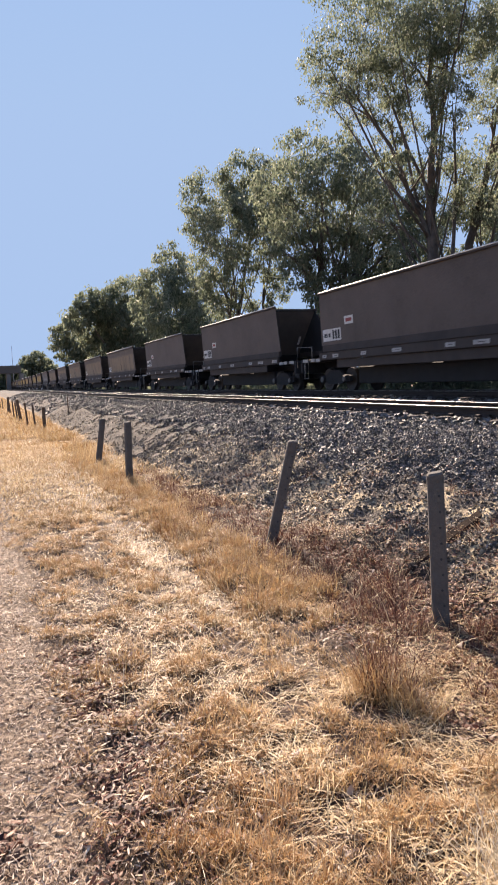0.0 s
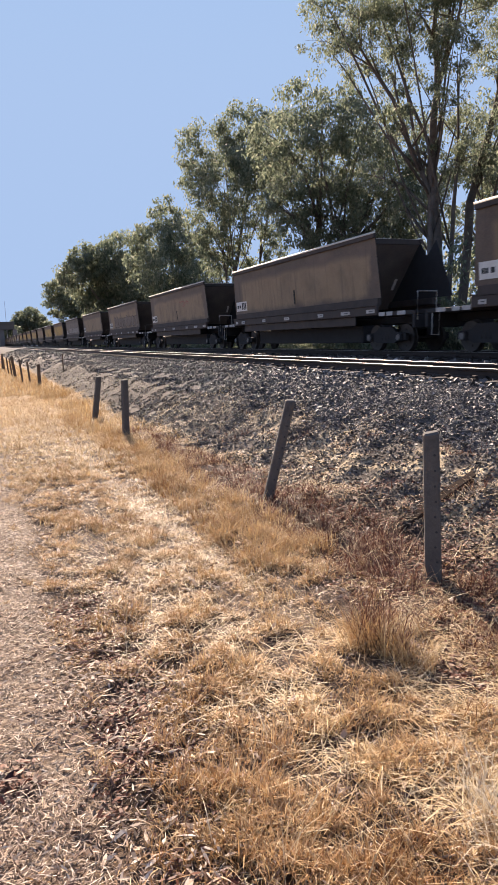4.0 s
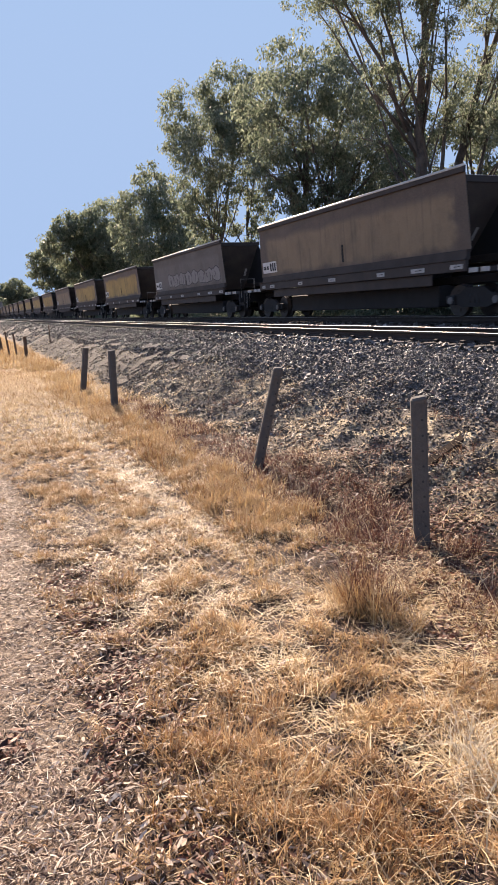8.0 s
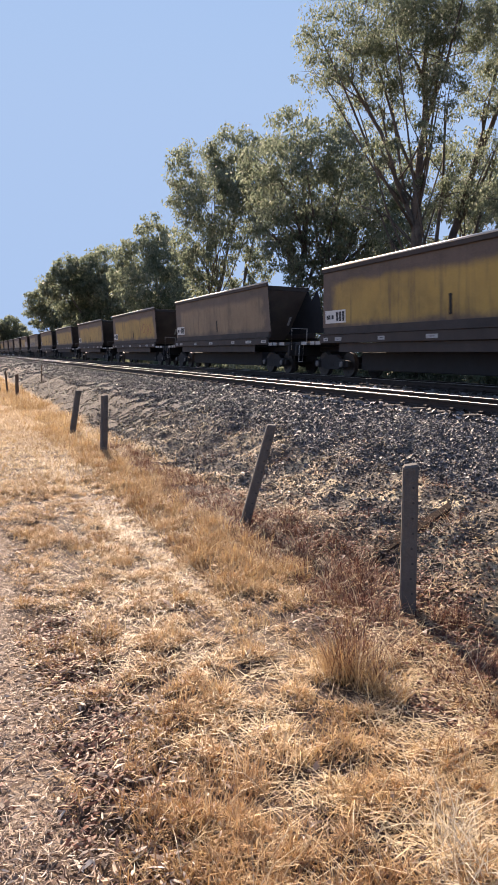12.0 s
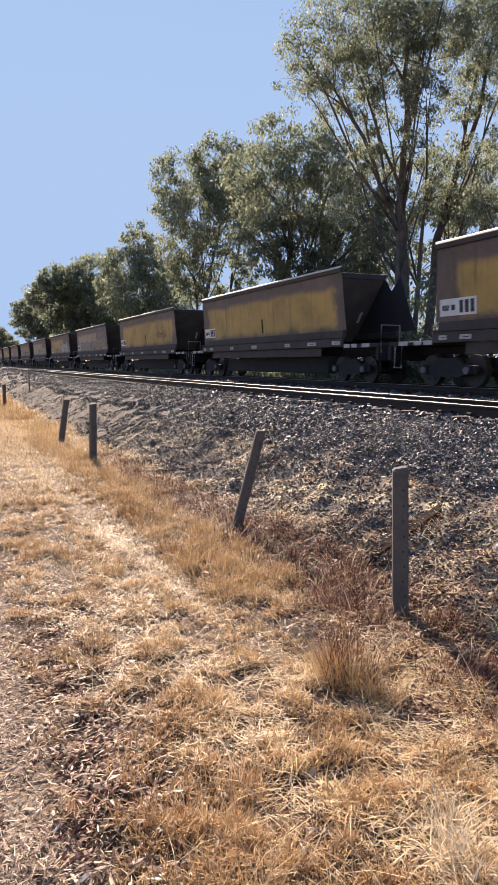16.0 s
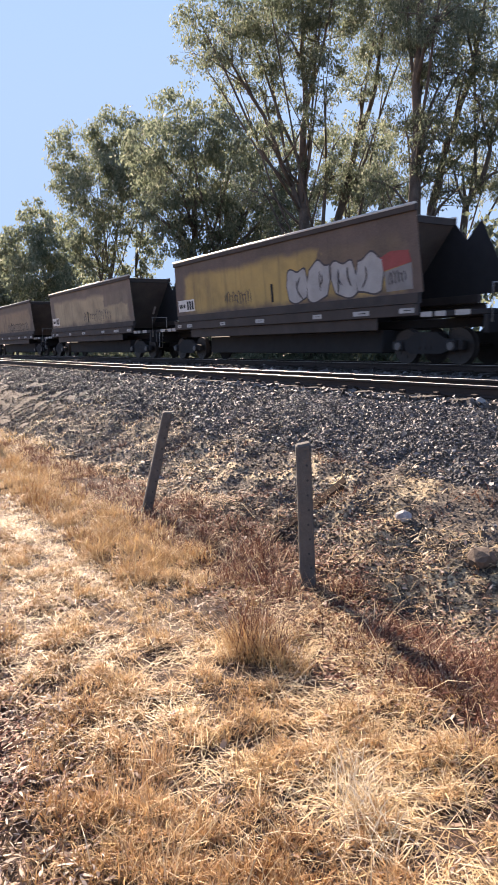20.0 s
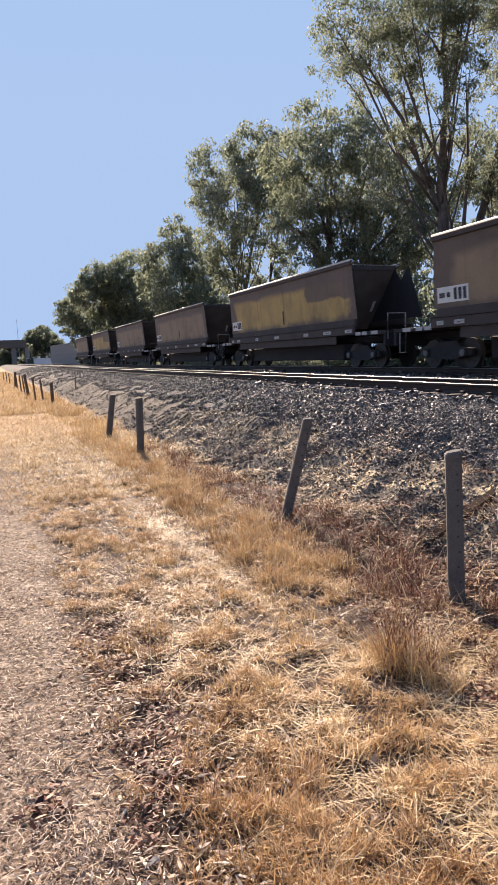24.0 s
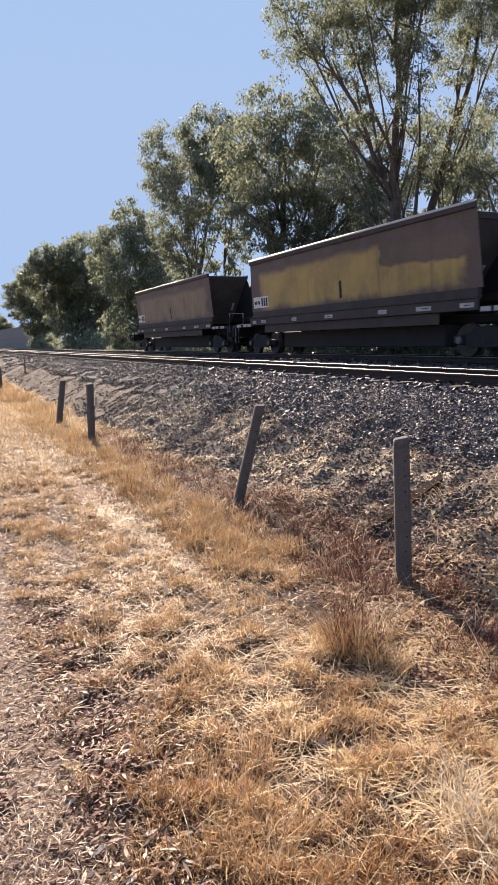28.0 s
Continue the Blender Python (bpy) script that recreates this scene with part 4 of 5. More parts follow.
# ---- gum trees ----
def leaves(lobes, density, size, rng):
    """Drooping leaves in clumps on the lobes of a crown: arrays of verts and quads."""
    vs = []
    for x, y, z, r in lobes:
        m = max(8, int(8.5 * r * r + 6))
        d = rng.normal(size=(m, 3))
        d /= np.linalg.norm(d, axis=1, keepdims=True)
        c = np.array([x, y, z]) + d * (r * 1.02 * rng.uniform(0.3, 1, (m, 1)) ** 0.5) * np.array([1, 1, 0.85])
        per = max(6, int(density * r * r / m))
        cr = rng.uniform(0.55, 1.1, (m, 1, 1)) * (0.27 + 0.18 * r)
        q = rng.normal(size=(m, per, 3))
        q *= (rng.uniform(0, 1, (m, per, 1)) ** 0.45) / np.linalg.norm(q, axis=2, keepdims=True)
        p = (c[:, None, :] + q * cr * np.array([1.1, 1.1, 0.8])).reshape(-1, 3)
        n = len(p)
        down = np.stack([rng.normal(0, 0.55, n), rng.normal(0, 0.55, n), -np.abs(rng.normal(0.75, 0.4, n))], -1)
        down /= np.linalg.norm(down, axis=1, keepdims=True)
        side = np.cross(down, rng.normal(size=(n, 3)))
        side /= np.linalg.norm(side, axis=1, keepdims=True)
        ln = size * rng.uniform(0.6, 1.3, (n, 1))
        wd = ln * rng.uniform(0.14, 0.26, (n, 1))
        vs.append(np.stack([p, p + down * ln * 0.45 + side * wd, p + down * ln, p + down * ln * 0.5 - side * wd], 1))
    v = np.concatenate(vs).reshape(-1, 3)
    return v, np.arange(len(v)).reshape(-1, 4)


def gum_tree(label, stems, lobes, density=1300, size=0.2, seed=1, twigs=5, swell=1.15):
    """stems: lists of points from the ground up with a base radius; limbs run from the nearest stem to each lobe."""
    lobes = [(x, y, z, r * swell) for x, y, z, r in lobes]
    rng = np.random.default_rng(seed)
    rd = random.Random(seed)
    bx, by = stems[0][1][0][:2]
    t = new("gum_tree")
    t.location = (bx, by, float(ground_z(bx, by)))
    tagged(t, label, "tree", "gum trees along the railway")
    org = Vector(t.location)
    samples = []
    for rad, pts in stems:
        P = [Vector((pts[0][0], pts[0][1], float(ground_z(pts[0][0], pts[0][1])) - 0.2))] + [Vector(p) for p in pts[1:]]
        fine = []
        for a, b in zip(P, P[1:]):
            for k in range(4):
                q = a.lerp(b, k / 4)
                fine.append(q + Vector((rd.uniform(-1, 1), rd.uniform(-1, 1), 0)) * 0.07)
        fine.append(P[-1])
        n = len(fine)
        rs = [rad * (1 - 0.8 * k / (n - 1)) + (0.12 * rad if k == 0 else 0) for k in range(n)]
        part("trunk", tube([p - org for p in fine], rs, 8), BARK, t)
        samples += [(p, r) for p, r in zip(fine, rs) if p.z > 2.5]
    for x, y, z, r in lobes:
        c = Vector((x, y, z))
        best = min(samples, key=lambda s: (s[0] - c).length + (40 if s[0].z > z - 0.3 * r else 0) + 0.9 * max(0, s[0].z - (z - 2.2 * r)))
        a, ra = best
        mid = a.lerp(c, 0.55) + Vector((rd.uniform(-0.3, 0.3), rd.uniform(-0.3, 0.3), 0.12 * (c - a).length))
        r0 = min(0.7 * ra, 0.04 + 0.035 * r)
        bm = tube([a - org, a.lerp(mid, 0.5) - org, mid - org, c - org], [r0, 0.85 * r0, 0.6 * r0, 0.3 * r0], 6)
        for k in range(twigs):
            d = Vector((rd.gauss(0, 1), rd.gauss(0, 1), rd.gauss(0.25, 0.8))).normalized()
            s = mid.lerp(c, rd.uniform(0, 1))
            tube([s - org, s + d * r * 0.5 - org, s + d * r * 0.95 + Vector((0, 0, -0.06 * r)) - org], [0.35 * r0, 0.22 * r0, 0.1 * r0], 4, bm)
        low = [q for q in samples if 4.5 < q[0].z < z - 1.6 * r]
        if size < 0.3 and low:          # a second bough that fans up from lower on the stem
            a, ra = rd.choice(low)
            side = Vector((rd.uniform(-0.6, 0.6), rd.uniform(-0.6, 0.6), 0.5)) * r
            e = c + side
            m1 = a.lerp(e, 0.4) + Vector((0, 0, -0.06 * (e - a).length))
            rb = min(0.55 * ra, 0.03 + 0.028 * r)
            tube([a - org, m1 - org, a.lerp(e, 0.75) - org, e - org], [rb, 0.8 * rb, 0.55 * rb, 0.2 * rb], 6, bm)
        part("limb", bm, BARK, t)
    v, f = leaves(lobes, density, size, rng)
    crown = from_arrays("crown", v - np.array(org), f, LEAF, t)
    tagged(crown, "", "", "", "stuff")
    return t


LOBES_A = [(18.4, 53.8, 16.6, 2.0), (20.7, 52.3, 17.7, 2.0), (17.9, 49.5, 13.2, 2.1), (22.1, 50.2, 16.3, 2.0), (18.3, 53.8, 11.7, 1.5), (21.0, 50.7, 13.2, 2.1), (17.5, 54.5, 14.7, 1.3), (22.2, 49.7, 13.6, 1.6), (18.8, 50.2, 9.8, 1.2), (18.0, 52.9, 8.8, 1.1), (22.0, 50.8, 10.6, 1.2), (16.9, 52.7, 10.2, 1.0), (18.2, 52.0, 7.4, 0.9), (20.2, 53.0, 8.2, 1.0), (22.6, 51.5, 9.0, 1.1), (22.0, 52.0, 7.2, 0.9), (20.6, 51.0, 15.6, 1.6)]
LOBES_B = [(19.1, 38.6, 15.2, 1.5), (16.8, 36.7, 12.4, 1.5), (19.8, 36.5, 13.6, 1.8), (20.8, 34.4, 13.0, 1.7), (18.3, 36.4, 11.1, 2.0), (22.7, 38.9, 11.9, 2.2), (24.5, 36.7, 13.2, 1.8), (23.4, 36.6, 10.4, 2.1), (21.0, 38.9, 9.2, 1.9), (22.1, 35.8, 8.4, 1.9), (18.6, 39.4, 9.9, 1.5), (24.2, 35.1, 8.6, 1.5), (20.7, 36.3, 7.0, 1.1), (19.0, 39.5, 8.0, 1.0), (23.2, 35.4, 7.1, 1.1), (19.2, 37.2, 6.9, 0.9), (21.8, 38.4, 6.6, 1.0), (24.4, 36.8, 6.8, 1.0), (22.4, 34.6, 6.6, 0.9), (25.6, 35.5, 10.2, 1.5), (26.0, 36.0, 7.6, 1.1), (17.4, 37.6, 9.0, 1.0)]
LOBES_C = [(14.9, 27.9, 14.1, 0.9), (14.3, 25.2, 14.2, 1.3), (16.6, 26.7, 14.0, 1.5), (18.0, 25.7, 14.8, 1.7), (18.0, 27.1, 12.9, 1.0), (16.5, 28.1, 13.5, 0.8), (18.9, 24.6, 14.6, 1.6), (15.1, 24.3, 15.5, 2.1), (17.4, 24.1, 16.8, 2.2), (18.8, 23.0, 16.0, 1.9), (18.2, 23.2, 12.3, 1.0), (18.0, 24.0, 10.8, 0.7), (16.7, 25.3, 10.3, 0.7), (18.8, 26.2, 9.4, 0.8), (17.2, 27.6, 8.6, 0.8), (20.6, 27.4, 7.6, 0.9), (20.2, 25.0, 9.0, 0.8), (18.6, 27.4, 7.4, 0.7), (21.0, 26.0, 10.6, 0.9)]
LOBES_D = [(21.2, 24.3, 12.8, 0.9), (23.1, 24.6, 14.5, 1.5), (21.6, 24.1, 15.5, 1.6), (22.9, 26.1, 9.5, 1.2), (22.0, 26.5, 9.0, 1.1), (21.0, 22.4, 15.4, 1.9), (22.1, 24.6, 10.9, 0.9), (22.6, 24.0, 8.3, 1.1)]
LOBES_E = [(20.8, 20.5, 12.4, 1.2), (19.3, 18.1, 12.8, 1.4), (20.9, 21.3, 10.4, 0.9), (22.3, 20.6, 10.0, 1.0), (21.0, 20.5, 8.6, 0.9), (19.9, 19.7, 15.2, 2.0), (21.4, 19.6, 11.8, 1.0), (19.8, 21.6, 8.0, 0.8), (22.0, 19.4, 7.6, 0.9), (20.2, 19.2, 9.6, 0.8), (22.4, 21.4, 8.2, 0.8)]
LOBES_F = [(23.8, 20.0, 13.2, 1.4), (23.5, 20.7, 9.0, 1.1), (23.5, 19.1, 10.0, 1.2), (22.2, 18.9, 11.0, 1.2), (24.4, 20.0, 8.0, 0.7), (22.0, 19.2, 14.2, 1.6), (23.7, 19.0, 15.5, 2.1), (23.5, 18.4, 11.3, 1.3), (23.9, 18.3, 8.2, 1.1)]
LOBES_G = [(21.5, 79.1, 16.1, 1.7), (19.7, 77.5, 12.4, 2.3), (22.6, 76.2, 12.8, 2.3), (19.9, 74.3, 9.0, 2.7), (24.1, 78.9, 10.1, 2.4), (18.8, 80.2, 10.3, 2.0), (25.7, 77.4, 9.0, 2.0), (21.6, 77.9, 6.6, 2.4), (23.6, 73.5, 5.9, 2.3), (20.0, 76.0, 3.6, 2.4), (23.5, 76.0, 3.0, 2.4)]
LOBES_H = [(16.6, 111.9, 15.0, 2.1), (19.0, 111.6, 14.1, 2.7), (22.8, 111.8, 15.9, 3.1), (21.3, 113.0, 11.7, 3.5), (24.0, 109.0, 11.3, 3.5), (17.6, 115.5, 11.5, 2.9), (14.4, 110.6, 12.4, 2.1), (22.8, 111.1, 7.5, 3.1), (18.9, 114.4, 7.8, 2.9), (26.7, 114.0, 8.1, 2.9), (20.0, 110.0, 4.0, 3.0), (24.5, 110.0, 3.6, 3.0)]
LOBES_I = [(15.6, 148.5, 12.2, 2.3), (17.8, 146.6, 13.7, 2.5), (18.6, 147.1, 10.3, 3.0), (16.0, 149.7, 9.4, 2.3), (21.2, 146.4, 9.1, 2.8), (19.3, 146.4, 6.3, 2.8), (24.2, 148.8, 6.2, 2.8), (20.0, 147.0, 3.4, 2.8), (25.0, 148.0, 10.5, 2.8)]
LOBES_J = [(26.2, 374, 16.5, 4.4), (22.2, 383, 15.0, 4.4), (31.3, 384, 14.7, 3.3), (19.8, 377, 12.6, 3.2), (26.4, 376, 10.8, 3.9), (33.5, 378, 10.7, 3.3), (28.3, 377, 5.5, 4.2), (20.6, 380, 7.2, 3.4)]

gum_tree("tall slender gum tree with thin stems and airy crown", [(0.2, [(19.4, 52.8), (19.7, 52.6, 6.6), (20.3, 51.8, 10.7), (20.7, 50.9, 14.2)]), (0.15, [(22.0, 52.8), (22.0, 52.7, 7.0), (22.1, 52.3, 10.0), (23.0, 51.2, 12.8)]), (0.13, [(19.0, 52.6), (18.9, 52.4, 6.5), (18.2, 53.0, 13.0)])], LOBES_A, 520, 0.27, 31, 6, 1.32)
gum_tree("broad dense gum tree with dark rounded crown", [(0.3, [(19.9, 39.0), (20.0, 38.9, 6.6), (20.2, 38.5, 8.5), (19.5, 37.8, 12.5)]), (0.26, [(21.3, 38.1), (21.6, 38.0, 6.0), (22.4, 37.2, 8.6), (23.4, 36.8, 11.5)]), (0.16, [(20.7, 37.4), (21.0, 37.0, 5.5), (20.6, 36.0, 11.0)])], LOBES_B, 560, 0.23, 32, 7, 1.34)
gum_tree("very tall gum tree with forked limbs and open crown", [(0.34, [(19.6, 26.3), (19.5, 26.2, 6.2), (19.1, 26.0, 8.6), (18.8, 25.3, 11.5), (18.2, 24.6, 15.5)]), (0.17, [(19.4, 26.2), (19.2, 26.1, 7.5), (17.4, 26.4, 11.5), (15.2, 26.2, 13.8)]), (0.15, [(20.1, 26.1), (20.0, 25.6, 6.8), (19.6, 24.8, 12.6)])], LOBES_C, 1500, 0.135, 33, 13)
gum_tree("tall gum tree leaning with a narrow crown", [(0.24, [(21.6, 27.2), (21.8, 26.7, 7.5), (22.0, 25.9, 9.9), (22.2, 24.6, 12.8), (22.0, 23.8, 15.0)]), (0.12, [(22.2, 26.9), (22.6, 26.2, 7.0), (23.2, 25.0, 13.6)])], LOBES_D, 1500, 0.135, 34, 11)
gum_tree("straight thick-stemmed gum tree beside the line", [(0.33, [(21.1, 21.0), (21.0, 20.8, 6.7), (20.6, 20.4, 9.4), (19.8, 19.5, 12.8), (19.7, 19.4, 15.5)])], LOBES_E, 1500, 0.13, 35, 11)
gum_tree("gum tree with two leaning stems and sparse crown", [(0.24, [(22.9, 22.2), (22.9, 21.6, 7.2), (22.9, 20.9, 9.6), (22.9, 19.5, 12.4), (23.2, 19.2, 15.0)]), (0.2, [(23.0, 20.6), (23.1, 20.0, 6.9), (23.3, 19.2, 8.4), (23.2, 18.4, 10.7)])], LOBES_F, 1500, 0.13, 36, 11)
gum_tree("bushy gum tree with foliage down to the ground", [(0.25, [(21.5, 77.5), (21.6, 77.5, 6.0), (21.4, 78.0, 13.0)]), (0.18, [(23.2, 77.0), (23.4, 77.0, 7.0), (23.8, 77.0, 10.0)])], LOBES_G, 370, 0.4, 37, 4, 1.3)
gum_tree("wide gum tree with foliage down to the ground", [(0.3, [(20.0, 112.0), (20.0, 112.0, 6.0), (21.5, 112.0, 13.0)])], LOBES_H, 250, 0.54, 38, 4, 1.28)
gum_tree("dense spreading gum tree far along the line", [(0.3, [(18.6, 148.0), (18.6, 148.0, 6.0), (18.2, 147.5, 11.0)])], LOBES_I, 250, 0.56, 39, 4, 1.2)
gum_tree("distant low tree beyond the far end of the line", [(0.45, [(25.1, 377), (25.1, 377, 8.0), (25.1, 377, 13.0)])], LOBES_J, 110, 1.1, 40, 3)


gum_tree("gum tree with low branches beside the line", [(0.28, [(23.5, 15.5), (23.4, 15.3, 6.0), (23.8, 14.8, 11.0)]), (0.2, [(25.0, 17.0), (25.2, 16.8, 6.0), (25.6, 16.4, 12.0)])], [(23.5, 15.0, 12.5, 2.2), (24.5, 13.5, 9.5, 2.0), (22.5, 14.5, 8.5, 1.6), (25.5, 16.5, 11.0, 2.0), (25.0, 15.5, 7.0, 1.6), (26.0, 17.5, 8.5, 1.6), (23.0, 13.0, 6.0, 1.5)], 1100, 0.18, 41, 6)


gum_tree("gum tree standing behind the front row of trunks", [(0.22, [(28.0, 33.0), (28.1, 32.8, 6.0), (28.4, 32.2, 12.0)]), (0.16, [(29.0, 34.5), (29.3, 34.2, 6.0), (29.8, 33.6, 11.0)])], [(28.2, 32.5, 13.0, 1.9), (29.8, 33.8, 11.2, 1.8), (27.0, 33.2, 10.6, 1.6), (28.8, 31.6, 9.2, 1.5), (27.2, 34.2, 8.0, 1.3), (30.4, 32.4, 8.4, 1.4), (28.8, 33.4, 7.0, 1.2)], 520, 0.24, 42, 6)


# ---- undergrowth along the far side of the line ----
def undergrowth(label, yr, n, top, density, size, seed):
    rng = np.random.default_rng(seed)
    y = np.sort(rng.uniform(*yr, n))
    lobes = [(float(rng.uniform(18.2, 21.5)), float(v), float(rng.choice((0.4, 0.9, rng.uniform(0.5, top)))), float(rng.uniform(0.8, 1.5))) for v in y]
    v, f = leaves(lobes, density, size, rng)
    tagged(from_arrays("undergrowth", v, f, LEAF), label, "bushes", "", "stuff")


undergrowth("dark low bushes under the gum trees", (6, 60), 190, 5.2, 200, 0.29, 51)
undergrowth("dark low bushes farther along the line", (60, 150), 90, 3.2, 120, 0.47, 52)


def tree_belt():
    rng = np.random.default_rng(57)
    lobes = [(float(rng.uniform(27, 36)), float(rng.uniform(8, 90)), float(rng.uniform(0.5, 6.8)), float(rng.uniform(1.0, 2.0))) for _ in range(150)]
    v, f = leaves(lobes, 45, 0.42, rng)
    tagged(from_arrays("undergrowth", v, f, LEAF), "dense scrub standing behind the gum trees", "bushes", "", "stuff")


tree_belt()


def scrub_by_bridge():
    rng = np.random.default_rng(54)
    lobes = [(float(rng.uniform(-40, 24)), float(rng.uniform(385, 410)), float(rng.uniform(0.5, 11.5)), float(rng.uniform(1.8, 3.0))) for _ in range(150)]
    lobes += [(float(rng.uniform(16.6, 18.5)), float(rng.uniform(352, 366)), float(rng.uniform(0.5, 9.5)), float(rng.uniform(1.5, 2.2))) for _ in range(14)]
    v, f = leaves(lobes, 70, 1.1, rng)
    tagged(from_arrays("undergrowth", v, f, LEAF), "dark trees and scrub round the far road bridge", "bushes", "", "stuff")


scrub_by_bridge()


# ---- far end of the line: road bridge, mast, shed, panel wall ----
def road_bridge():
    b = new("road_bridge")
    b.location = (0, 350, 0)
    tagged(b, "grey concrete road bridge over the railway far away", "bridge")
    part("deck", box(-90, 16.2, -5, 5, 8.7, 11.2, 0.1), CONCRETE, b)
    part("parapet", box(-90, 16.2, -5.2, -4.9, 11.0, 12.4, 0.05), CONCRETE, b)
    for x0, x1 in ((-32, -30), (-12, -10), (9.4, 11.5), (15.4, 17.4)):
        part("pier", box(x0, x1, -4, 4, -0.2, 8.7, 0.1), PIER, b, "pale concrete bridge pier")


def shed():
    s = new("shed")
    s.location = (19.0, 344, 0.1)
    tagged(s, "small white metal shed with a lean-to beside the track", "shed")
    part("wall", box(0, 7.8, -2, 2, -0.1, 3.1, 0.03), SHED, s)
    part("roof", box(-0.15, 7.95, -2.2, 2.2, 3.11, 3.25, 0.02), SHED, s)
    r = box(-3.6, 3.4, -2.3, 2.3, -0.09, 0.09, 0.02)
    bmesh.ops.transform(r, verts=r.verts, matrix=pose(0, 0, 3.72, 0, -9, 0))
    part("canopy", r, SHED, s, "sloping white canopy")
    for x in (-3.2, -1.4):
        part("post", box(x - 0.06, x + 0.06, -2.1, -1.98, -0.1, 3.0), SHED, s)


def panel_wall():
    w = new("panel_wall")
    tagged(w, "tall pale grey panel wall beyond the line", "wall", "", "structure")
    pan = None
    for k in range(22):
        if pan is None:
            pan = part("panel", box(0.04, 2.96, -0.08, 0.08, -0.2, 7.2, 0.02), PANEL, w)
            o = pan
        else:
            o = new("panel", pan.data)
            o.parent = w
        o.matrix_basis = pose(21.0 + 0.2 * k, 265 - 3.0 * k, 0.1, 0, 0, -86)


road_bridge()
shed()
panel_wall()
mast = part("mast", tube([(14.0, 380, -0.2), (14.0, 380, 12), (14.0, 380, 24)], [0.2, 0.15, 0.1], 8), SHED)
tagged(mast, "thin grey mast standing far beside the line", "mast")


# ---- ballast ----
stones("ballast", 82000, (4.4, 6.75), (2.4, 9), 0.018, STONE, "grey crushed rock ballast on the shoulder of the line", 1.15)
stones("ballast", 32000, (4.4, 6.75), (9, 17), 0.024, STONE, "grey crushed rock ballast along the shoulder", 1.1)
stones("ballast", 17000, (3.1, 4.7), (2.2, 16), 0.0165, STONE, "grey ballast spilled down the bank", 1.3, 0.15, 0.46)
stones("ballast", 10000, (2.9, 4.6), (6.5, 18), 0.02, STONE, "grey ballast at the foot of the bank", 1.0, 0.2)
stones("clods", 8000, (2.6, 3.7), (1.7, 5.2), 0.014, DIRTY_STONE, "crumbs of dark soil at the foot of the bank", 1.1, 0.1)
stones("clods", 6000, (2.85, 4.8), (2.0, 12), 0.022, DIRTY_STONE, "dusty clods and lumps on the lower bank", 1.2, 0.15, 0.45)
stones("ballast", 8000, (6.55, 7.2), (3, 26), 0.036, STONE, "grey ballast over the sleeper ends", 1.3, 0.9)
stones("ballast", 30000, (4.3, 6.75), (16, 42), 0.03, STONE, "grey crushed rock ballast farther along the shoulder", 1.5)
stones("ballast", 7000, (3.2, 6.75), (-5, 2.4), 0.042, STONE, "grey crushed rock on the bank farther back", 1.0)
stones("ballast", 5000, (3.2, 6.75), (42, 120), 0.07, STONE, "grey ballast of the distant line", 1.3)
stones("ballast", 20000, (2.85, 4.7), (1.8, 14), 0.0145, DIRTY_STONE, "dusty loose stones and clods on the lower bank", 1.3, 0.1)
stones("ballast", 7000, (3.0, 4.6), (14, 40), 0.028, DIRTY_STONE, "dusty loose stones on the lower bank farther off", 1.5, 0.15)
stones("ballast", 10000, (6.7, 9.6), (3, 32), 0.055, STONE, "grey ballast between the sleepers of the empty track", 1.4)
stones("ballast", 4000, (9.6, 15.6), (8, 45), 0.07, STONE, "grey ballast round the second track", 1.3)


# ---- dry grass, weeds, leaf litter and twigs ----
def blades(name, x, y, height, width, lie, mat, label, sway=0.5):
    """Bent tapering blades at x, y: height and lie (0 upright, 1 flat) per blade."""
    n = len(x)
    z = ground_z(x, y)
    a = RNG.uniform(0, 2 * math.pi, n)
    out = np.stack([np.cos(a), np.sin(a), np.zeros(n)], -1)
    up = np.array([0, 0, 1.0])
    tilt = (lie * 1.35 + RNG.uniform(0, sway, n))[:, None]
    d1 = out * np.sin(tilt) + up * np.cos(tilt)
    t2 = np.minimum(tilt + RNG.uniform(0.1, 0.8, (n, 1)), 1.62)
    d2 = out * np.sin(t2) + up * np.cos(t2)
    b = a + math.pi / 2 + RNG.normal(0, 0.6, n)
    side = np.stack([np.cos(b), np.sin(b), np.zeros(n)], -1) * (width * RNG.uniform(0.6, 1.3, n))[:, None] / 2
    p0 = np.stack([x, y, z - 0.01 + 0.05 * lie * RNG.uniform(0, 1, n)], -1)
    p1 = p0 + d1 * (height * 0.5)[:, None]
    p2 = p1 + d2 * (height * 0.5)[:, None]
    v = np.stack([p0 - side, p0 + side, p1 + side * 0.8, p1 - side * 0.8, p2], 1).reshape(-1, 3)
    i = 5 * np.arange(n)[:, None]
    f = np.concatenate([i + np.array(t) for t in ([0, 1, 2], [0, 2, 3], [3, 2, 4])])
    return tagged(from_arrays(name, v, f, mat), label, "grass", "", "stuff")


def patchy(n, xr, yr, fn, power=1.5):
    """Random places in a stretch, kept by a density function."""
    x, y = RNG.uniform(*xr, n), yr[0] + (yr[1] - yr[0]) * RNG.uniform(0, 1, n) ** power
    k = RNG.uniform(0, 1, n) < fn(x, y)
    return x[k], y[k]


def on_path(x, y):
    wide = 0.045 + 0.09 * vnoise(x + 3, y, 0.35)
    return np.exp(-((x - path_x(y)) / wide) ** 2) * smooth01(y, 2.7, 4.0) * (1 - smooth01(y, 6, 12))


